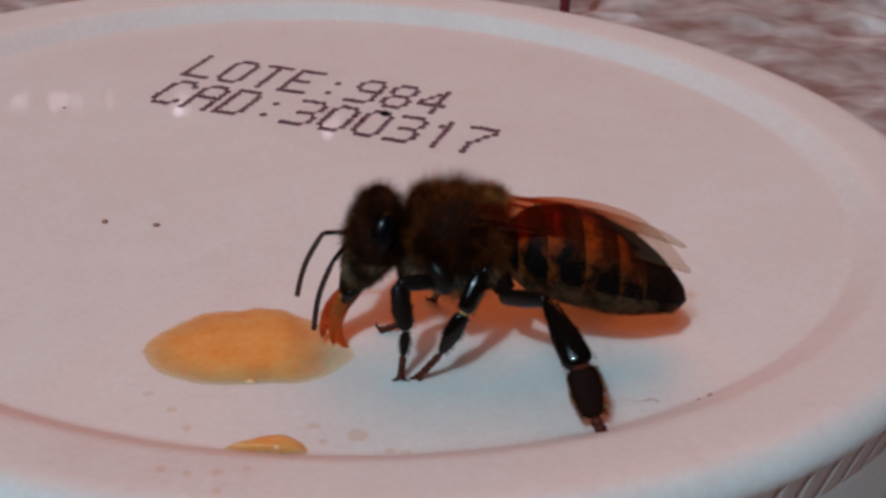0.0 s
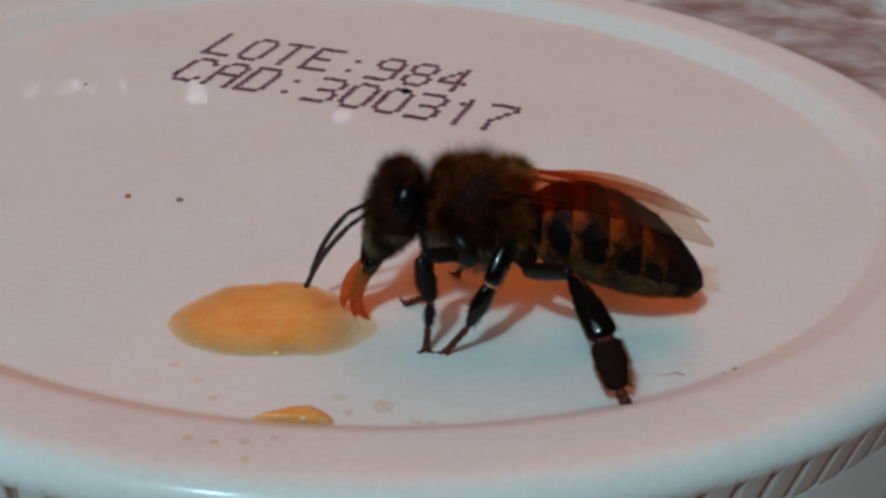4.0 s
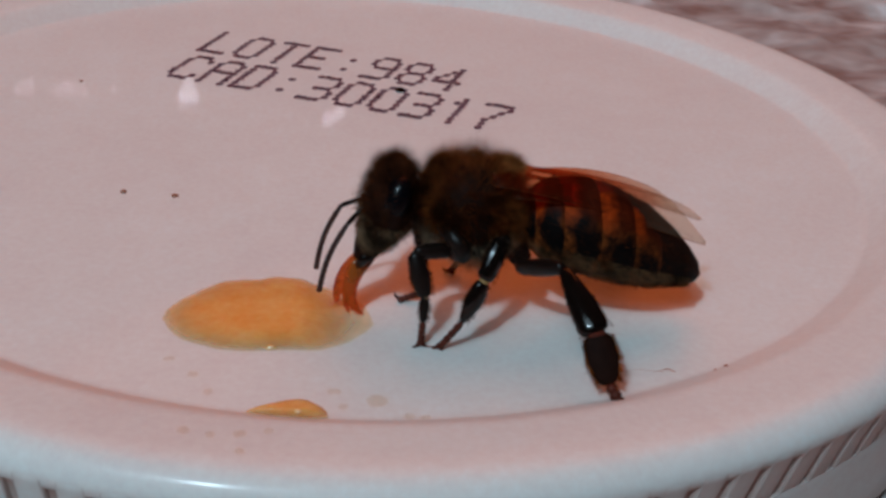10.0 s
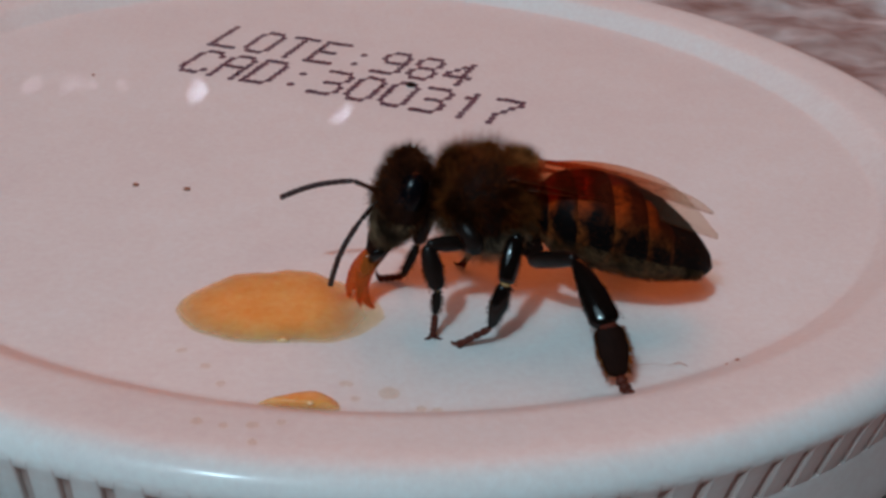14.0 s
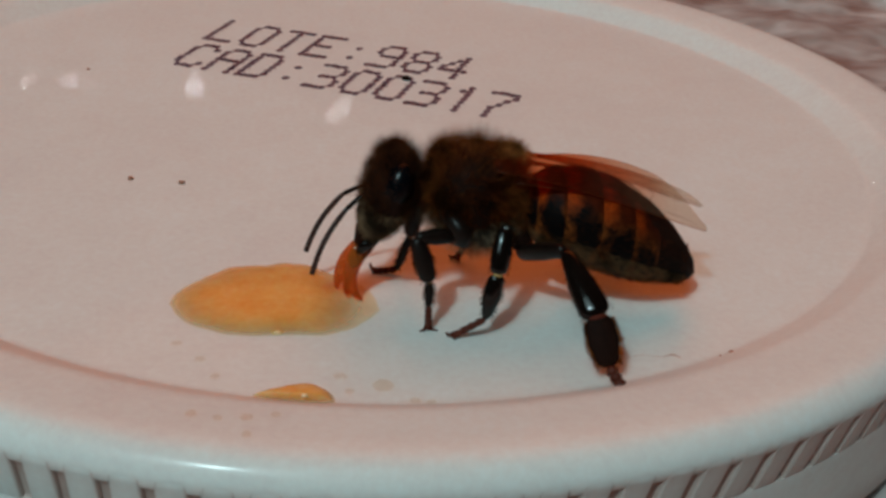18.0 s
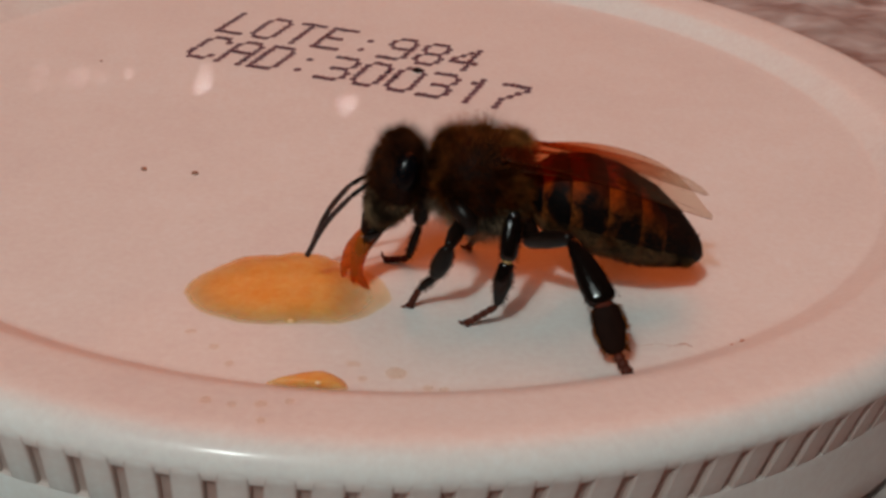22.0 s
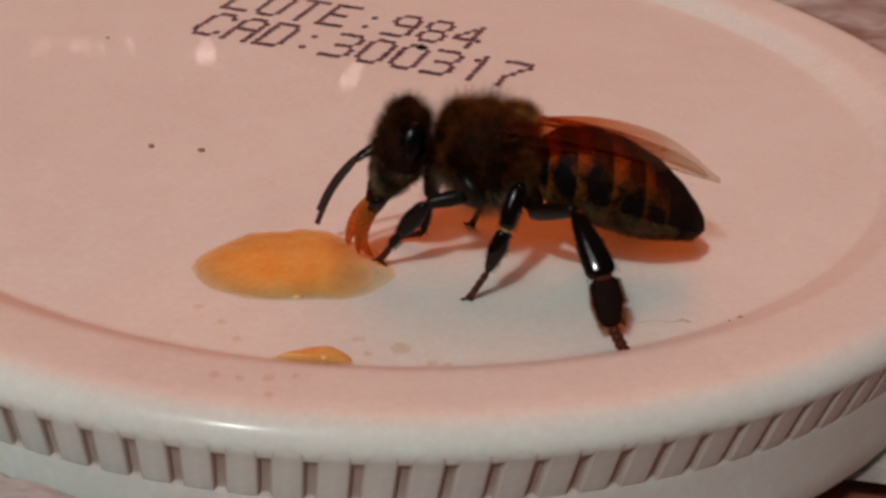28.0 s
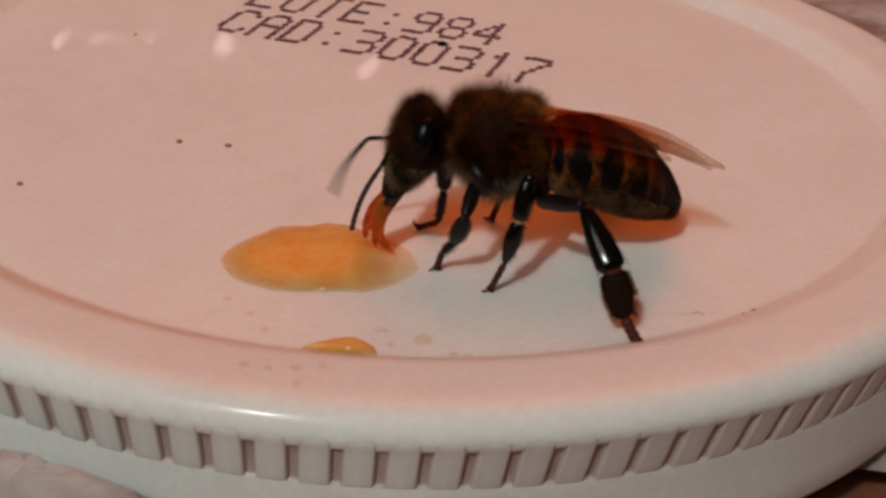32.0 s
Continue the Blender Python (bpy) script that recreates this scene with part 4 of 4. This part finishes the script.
# radius and squeeze of femur, tibia, basitarsus, tarsus
BUILD = {"front": ((0.26, 0.30, 0.20), (0.21, 0.36, 0.26), (0.13, 0.16, 0.12), (0.13, 0.12, 0.15)),
         "mid": ((0.24, 0.30, 0.22), (0.26, 0.36, 0.30), (0.26, 0.34, 0.15), (0.125, 0.12, 0.14)),
         "hind": ((0.32, 0.35, 0.27), (0.20, 0.46, 0.56), (0.46, 0.56, 0.33), (0.20, 0.19, 0.24))}


def limb(kind, seg, length):
    """One joint drawn along +z with its swelling, spurs and claws."""
    a, b, c = BUILD[kind][seg]
    if seg < 3:
        zs = [0, 0.04, 0.12, 0.3, 0.5, 0.7, 0.88, 0.96, 1.0]
        rs = []
        for t in zs:
            r = a + (b - a) * min(1, t * 2) if t < 0.5 else b + (c - b) * (t - 0.5) * 2
            rs.append(r * (0.55 if t in (0, 1.0) else 0.86 if t in (0.04, 0.96) else 1))
        flat = {"hind": (0.8, 0.48, 0.42)}.get(kind, (0.85, 0.75, 0.7))[seg]
        return tube([(0, 0, t * length) for t in zs], rs, 16, flat)
    pieces = []
    for k in range(4):
        z0, z1 = length * k / 4.4, length * (k + 1.15) / 4.4
        pieces.append(tube([(0, 0, z0), (0, 0, z0 + (z1 - z0) * 0.3), (0, 0, z1 - 0.02), (0, 0, z1)], [a * 0.55, a * 0.9, a * 1.1, a * 0.7], 10))
    pieces.append(tube([(0, 0, length * 0.86), (0, 0, length * 0.97), (0, 0, length)], [a * 0.8, a * 1.3, a * 0.7], 10))
    for s in (-1, 1):
        pieces.append(tube([(0, 0, length * 0.95), (s * 0.20, 0.06, length * 1.06), (s * 0.33, 0.13, length * 1.04)], [0.075, 0.055, 0.015], 6))
    return join(*pieces)


def fringe(kind, seg, length, count, ln, seed):
    a, b, c = BUILD[kind][seg]
    rg = random.Random(seed)
    roots = []
    for _ in range(count):
        t, s = rg.uniform(0.05, 0.98), rg.choice((-1, 1))
        r = (a + (b - a) * min(1, t * 2) if t < 0.5 else b + (c - b) * (t - 0.5) * 2) * 0.95
        roots.append(((s * r, rg.uniform(-0.1, 0.1), t * length), (s, rg.uniform(-0.4, 0.4), 0.9)))
    return hairs(roots, ln, 0.010, 0.0, 0.2, seed)


def make_leg(key, joints):
    kind = key.split("_")[0]
    J = [Vector(p) for p in joints]
    L = [(b - a).length for a, b in zip(J, J[1:])]
    v, f = limb(kind, 0, L[0])
    leg = mesh_part("leg", v, f, CHITIN_SATIN if kind != "mid" else CHITIN, bee, {"front": "thin dark foreleg", "mid": "dark glossy middle leg", "hind": "broad glossy black hind leg"}[kind])
    pieces = [leg]
    for seg, nm, mat in ((1, "tibia", CHITIN), (2, "basitarsus", CHITIN), (3, "tarsus", CHITIN_RED)):
        v, f = limb(kind, seg, L[seg])
        ob = mesh_part(nm, v, f, CHITIN_DULL if kind == "hind" and seg == 2 else CHITIN_SATIN if kind == "front" and seg < 3 else mat, leg, "red-brown jointed foot with claws" if seg == 3 else "")
        pieces.append(ob)
    return leg, pieces, L


legs = {key: make_leg(key, joints) for key, joints in LEGS.items()}
for key, (leg, pieces, L) in legs.items():
    kind = key.split("_")[0]
    v, f = ball((0, 0, 0.02), (BUILD[kind][2][0] * 0.72, BUILD[kind][2][0] * 0.6, 0.10), 14, 8)
    pieces.append(mesh_part("joint", v, f, JOINT if kind != "hind" else CHITIN_RED, leg, "pale ring at the leg's joint" if kind != "hind" else ""))
    v, f = fringe(kind, 2, L[2], 420 if kind == "hind" else 110, 0.20 if kind == "hind" else 0.16, 31)
    pieces.append(mesh_part("leg_hair", v, f, FUR_AMBER if kind == "hind" else FUR_DARK, leg))
    v, f = fringe(kind, 1, L[1], 130, 0.15, 37)
    pieces.append(mesh_part("leg_hair", v, f, FUR_DARK, leg))


# ---------------------------------------------------------------- what moves
def between(rows, t):
    """Value of a table (t, values...) at t, straight from row to row."""
    for a, b in zip(rows, rows[1:]):
        if t <= b[0]:
            k = max(0.0, (t - a[0]) / (b[0] - a[0]))
            return [p + (q - p) * k for p, q in zip(a[1:], b[1:])]
    return list(rows[-1][1:])


def bone(a, b, ref):
    """Pose of a joint drawn along +z from a to b, its flat side towards ref."""
    a, b = Vector(a), Vector(b)
    z = (b - a).normalized()
    y = Vector(ref)
    y = (y - z * y.dot(z)).normalized()
    m = Matrix.Identity(4)
    for c, q in enumerate((y.cross(z), y, z)):
        for r in range(3):
            m[r][c] = q[r]
    m.translation = a * MM
    return m


def reach(joints, lengths, hip, claw):
    """Moves a chain of joints to a hip and a claw, its lengths kept."""
    J = [Vector(p) for p in joints]
    for _ in range(24):
        J[-1] = Vector(claw)
        for i in range(len(J) - 2, -1, -1):
            J[i] = J[i + 1] + (J[i] - J[i + 1]).normalized() * lengths[i]
        J[0] = Vector(hip)
        for i in range(1, len(J)):
            J[i] = J[i - 1] + (J[i] - J[i - 1]).normalized() * lengths[i - 1]
    return J


BODY = [(0, 0.15, 0.0), (1, 0.2, 0.0), (2, 0.18, 0.02), (3, 0.08, 0), (6, 0.10, 0), (7, 0.06, 0.02), (9, 0.04, 0), (12, 0.14, 0.02), (13, 0.22, 0.02), (14, 0.1, 0.03),
        (16.5, -0.05, 0), (18, -0.08, 0), (19, -0.3, 0.03), (20, -0.42, 0.03), (21, -0.2, 0.15), (22, -0.3, 0.05), (23, -0.33, 0.1), (24, -0.12, 0.15), (25, -0.3, 0.15),
        (27.5, -0.15, 0.3), (28, -0.2, 0.28), (29, -0.12, 0.35), (29.5, -0.45, 0.3), (30, -0.53, 0.32), (31, -0.65, 0.42), (32, -0.65, 0.56)]
TAIL_Z = [(0, 1.75), (1, 1.84), (2, 1.73), (2.5, 1.25), (3, 1.2), (3.5, 1.25), (6, 1.55), (7, 1.84), (8, 1.4), (9, 1.6), (10, 1.68), (11, 1.36), (12, 1.76), (13, 2.08), (14, 1.72),
          (14.5, 1.13), (16.5, 1.23), (18, 1.18), (19, 1.09), (20, 1.93), (21, 2.1), (22, 1.44), (23, 1.95), (25, 1.95), (27.5, 1.5), (28, 1.6), (29, 1.75), (29.5, 1.25), (30, 1.6), (31, 1.45), (32, 1.25)]
TAIL_TURN = [(0, 0), (28.5, 0), (29, 5), (29.5, 13), (30, 18), (31, 20), (32, 18)]
FACE = [(0, 0.12, -0.12), (2, 0.1, -0.05), (3, 0.08, -0.1), (6, 0.04, 0.05), (9, 0, 0), (11, 0.08, -0.03), (12, 0.06, -0.04), (12.5, 0.1, -0.15), (13, 0.18, -0.25),
        (14, 0.04, -0.1), (16.5, 0, -0.08), (18, 0, -0.05), (19, -0.05, -0.1), (20, -0.05, -0.07), (21, 0.08, -0.15), (22, 0.0, -0.08), (23, 0.05, -0.25), (24, 0.08, -0.3), (25, 0, -0.28),
        (25.5, 0, -0.15), (27.5, -0.08, 0.1), (28, -0.08, 0.05), (29, 0.1, -0.2), (29.5, 0.1, -0.2), (30, 0.14, -0.28), (31, 0.14, -0.28), (32, 0.06, -0.2)]
FEET = {
    "front_near": [(0, 2.40, -18.97, 0.06), (19.4, 2.52, -18.72, 0.06), (19.7, 1.6, -18.3, 0.9), (20, 0.35, -17.6, 0.5), (20.3, 0.5, -17.8, 0.7), (20.7, 1.45, -18.0, 0.06), (26, 1.40, -18.1, 0.06),
                   (26.6, 1.0, -17.8, 0.7), (27.4, 0.55, -17.3, 0.3), (28.0, 0.2, -16.9, 0.3), (28.25, 0.7, -17.2, 0.7), (28.5, 1.28, -17.46, 0.06), (32, 1.5, -17.5, 0.06)],
    "front_far": [(0, 1.70, -15.76, 0.06), (12.2, 1.73, -15.76, 0.06), (12.5, 1.3, -15.2, 0.7), (12.9, 0.85, -14.9, 0.06), (13.8, 0.55, -14.7, 0.06), (26, 0.48, -14.6, 0.06), (28, 0.9, -15.0, 0.3), (29, 0.8, -14.4, 0.06), (32, 0.75, -14.35, 0.06)],
    "mid_near": [(0, 2.98, -18.95, 0.06), (3, 3.08, -19.05, 0.06), (12, 3.1, -19.0, 0.06), (14, 3.32, -19.3, 0.06), (32, 3.42, -18.95, 0.06)],
    "mid_far": [(0, 3.75, -13.4, 0.06), (32, 3.75, -13.4, 0.06)],
    "hind_near": [(0, 9.05, -22.72, 0.06), (9, 9.0, -22.68, 0.06), (19, 8.85, -22.45, 0.06), (25, 8.62, -22.32, 0.06), (32, 8.42, -22.2, 0.06)],
    "hind_far": [(0, 12.9, -11.9, 0.06), (28.6, 12.9, -11.9, 0.06), (29.0, 11.5, -11.6, 0.6), (29.4, 10.4, -11.2, 0.06), (32, 10.4, -11.2, 0.06)],
}
# antennae: degrees below level of scape and flagellum, near and far one
FEELERS = [(0, 50, 76, 8, 70), (1, 48, 78, 30, 74), (2, 56, 78, 46, 76), (3, 40, 70, 28, 66), (5.5, 30, 45, 35, 60), (5.9667, 40, 66, 0, -30), (6, 40, 66, 0, 12), (6.0333, 40, 66, 3, 54), (6.5, 42, 68, 40, 66), (7, 50, 68, 45, 65), (8, 42, 64, 14, 50),
           (9, 45, 70, 40, 68), (10, 45, 70, 25, 72), (11, 45, 68, 25, 66), (12, 22, 68, 20, 66), (12.5, 40, 68, -10, 4), (13, 55, 72, -35, 53), (13.5, 45, 66, -15, 45), (14, 48, 68, -20, 19),
           (14.5, 42, 60, 30, 62), (17, 45, 62, 38, 64), (18, 40, 65, 30, 62), (18.9667, 8, 48, -18, 22), (19, 8, 48, -16, 42), (19.0333, 8, 48, -16, 62), (19.5, 20, 55, 0, 45), (20, 24, 56, 36, 66), (20.5, 40, 66, -20, 0), (21, 50, 68, 45, 66),
           (22, 35, 56, 35, 62), (22.9667, 60, 68, -28, -20), (23, 60, 68, -28, 16), (23.0333, 60, 68, -28, 52), (24, 45, 60, 24, 50), (25, 45, 60, 45, 65), (27.5, 30, 75, 35, 65), (28, 25, 62, 40, 60), (29, 62, 74, 30, 58),
           (30, 50, 62, 24, 52), (31, 76, 76, 40, 60), (31.9667, 60, 68, 8, 44), (32, 60, 68, 8, 62)]


def motions():
    times = sorted({0, 32} | {r[0] for table in (BODY, TAIL_Z, TAIL_TURN, FACE, *FEET.values()) for r in table})
    place = {}
    for t in times:
        dx, dz = between(BODY, t)
        place[t] = pose((BEE_AT[0] + dx) * MM, BEE_AT[1] * MM, dz * MM, 0, 0, BEE_TURN)
    walk(bee, [(t, place[t]) for t in times])
    rows = []
    for t in times:
        dx, dz = between(FACE, t)
        rows.append((t, pose((NECK[0] + dx) * MM, NECK[1] * MM, (NECK[2] + dz) * MM, 0, -6 * dx, 0)))
    walk(head, rows)
    rows = []
    for t in times:
        tip, turn = between(TAIL_Z, t)[0], between(TAIL_TURN, t)[0]
        dip = math.degrees(math.asin((tip - 1.63 - between(BODY, t)[1]) / 6.6))
        rows.append((t, pose(*(c * MM for c in WAIST), 0, -dip, turn)))
    walk(abdomen, rows)
    for key, (leg, pieces, L) in legs.items():
        J = [Vector(p) for p in LEGS[key]]
        rest = pose(BEE_AT[0] * MM, BEE_AT[1] * MM, 0)
        hip = (rest.inverted() @ (J[0] * MM)) / MM
        side = -1 if key.endswith("near") else 1
        rows = [[] for _ in pieces]
        for t in times:
            inv = place[t].inverted()
            claw = between(FEET[key], t)
            here = (place[t] @ (hip * MM)) / MM
            base = (BENT if claw[0] < 1 else DRAWN) if key == "front_near" and claw[0] < 2 else MID_BENT if key == "mid_near" and 13.5 < t < 27 else LEGS[key]
            shift = here - Vector(base[0]), Vector(claw) - Vector(base[-1])
            guess = [Vector(p) + shift[0] * (1 - k / 4) + shift[1] * (k / 4) for k, p in enumerate(base)]
            J = reach(guess, L, here, claw)
            local = [(inv @ (p * MM)) / MM for p in J]
            poses = [bone(a, b, (0.1, side, 0.15)) for a, b in zip(local, local[1:])]
            back = poses[0].inverted()
            rows[0].append((t, poses[0]))
            for k in (1, 2, 3):
                rows[k].append((t, back @ poses[k]))
            rows[4].append(rows[2][-1])
            rows[5].append(rows[2][-1])
            rows[6].append(rows[1][-1])
        for ob, r in zip(pieces, rows):
            walk(ob, r)
    for ob, (base, tip, lean, shift, late) in WINGS.items():
        rows = []
        for t, k, h in ((0, 0, 0), (22, 0, 0), (23.6, 0.6, 0.45), (28.4, 0.75, 0.5), (29.6, 1, 1), (32, 1, 1)):
            rows.append((t, set_wing(ob, base, tuple(a + c * k for a, c in zip(tip, shift)), tuple(a + (c - a) * h for a, c in zip(lean, late)))))
        walk(ob, rows)
    for i, side in enumerate((-1, 1)):
        sr, fr = [], []
        for t, *a in FEELERS:
            s, w = a[i * 2], a[i * 2 + 1]
            m = pose(-1.93 * MM, 0.30 * side * MM, 0.08 * MM, 0, 0, 180 - 14 * side) @ pose(0, 0, 0, 0, s, 0)
            sr.append((t, m))
            end = m @ Vector((SCAPE * MM, 0, 0))
            n = pose(0, 0, 0, 0, 0, 180 - 9 * side) @ pose(0, 0, 0, 0, w, 0)
            n.translation = end
            fr.append((t, n))
        walk(scapes[i], sr)
        walk(flagella[i], fr)


motions()
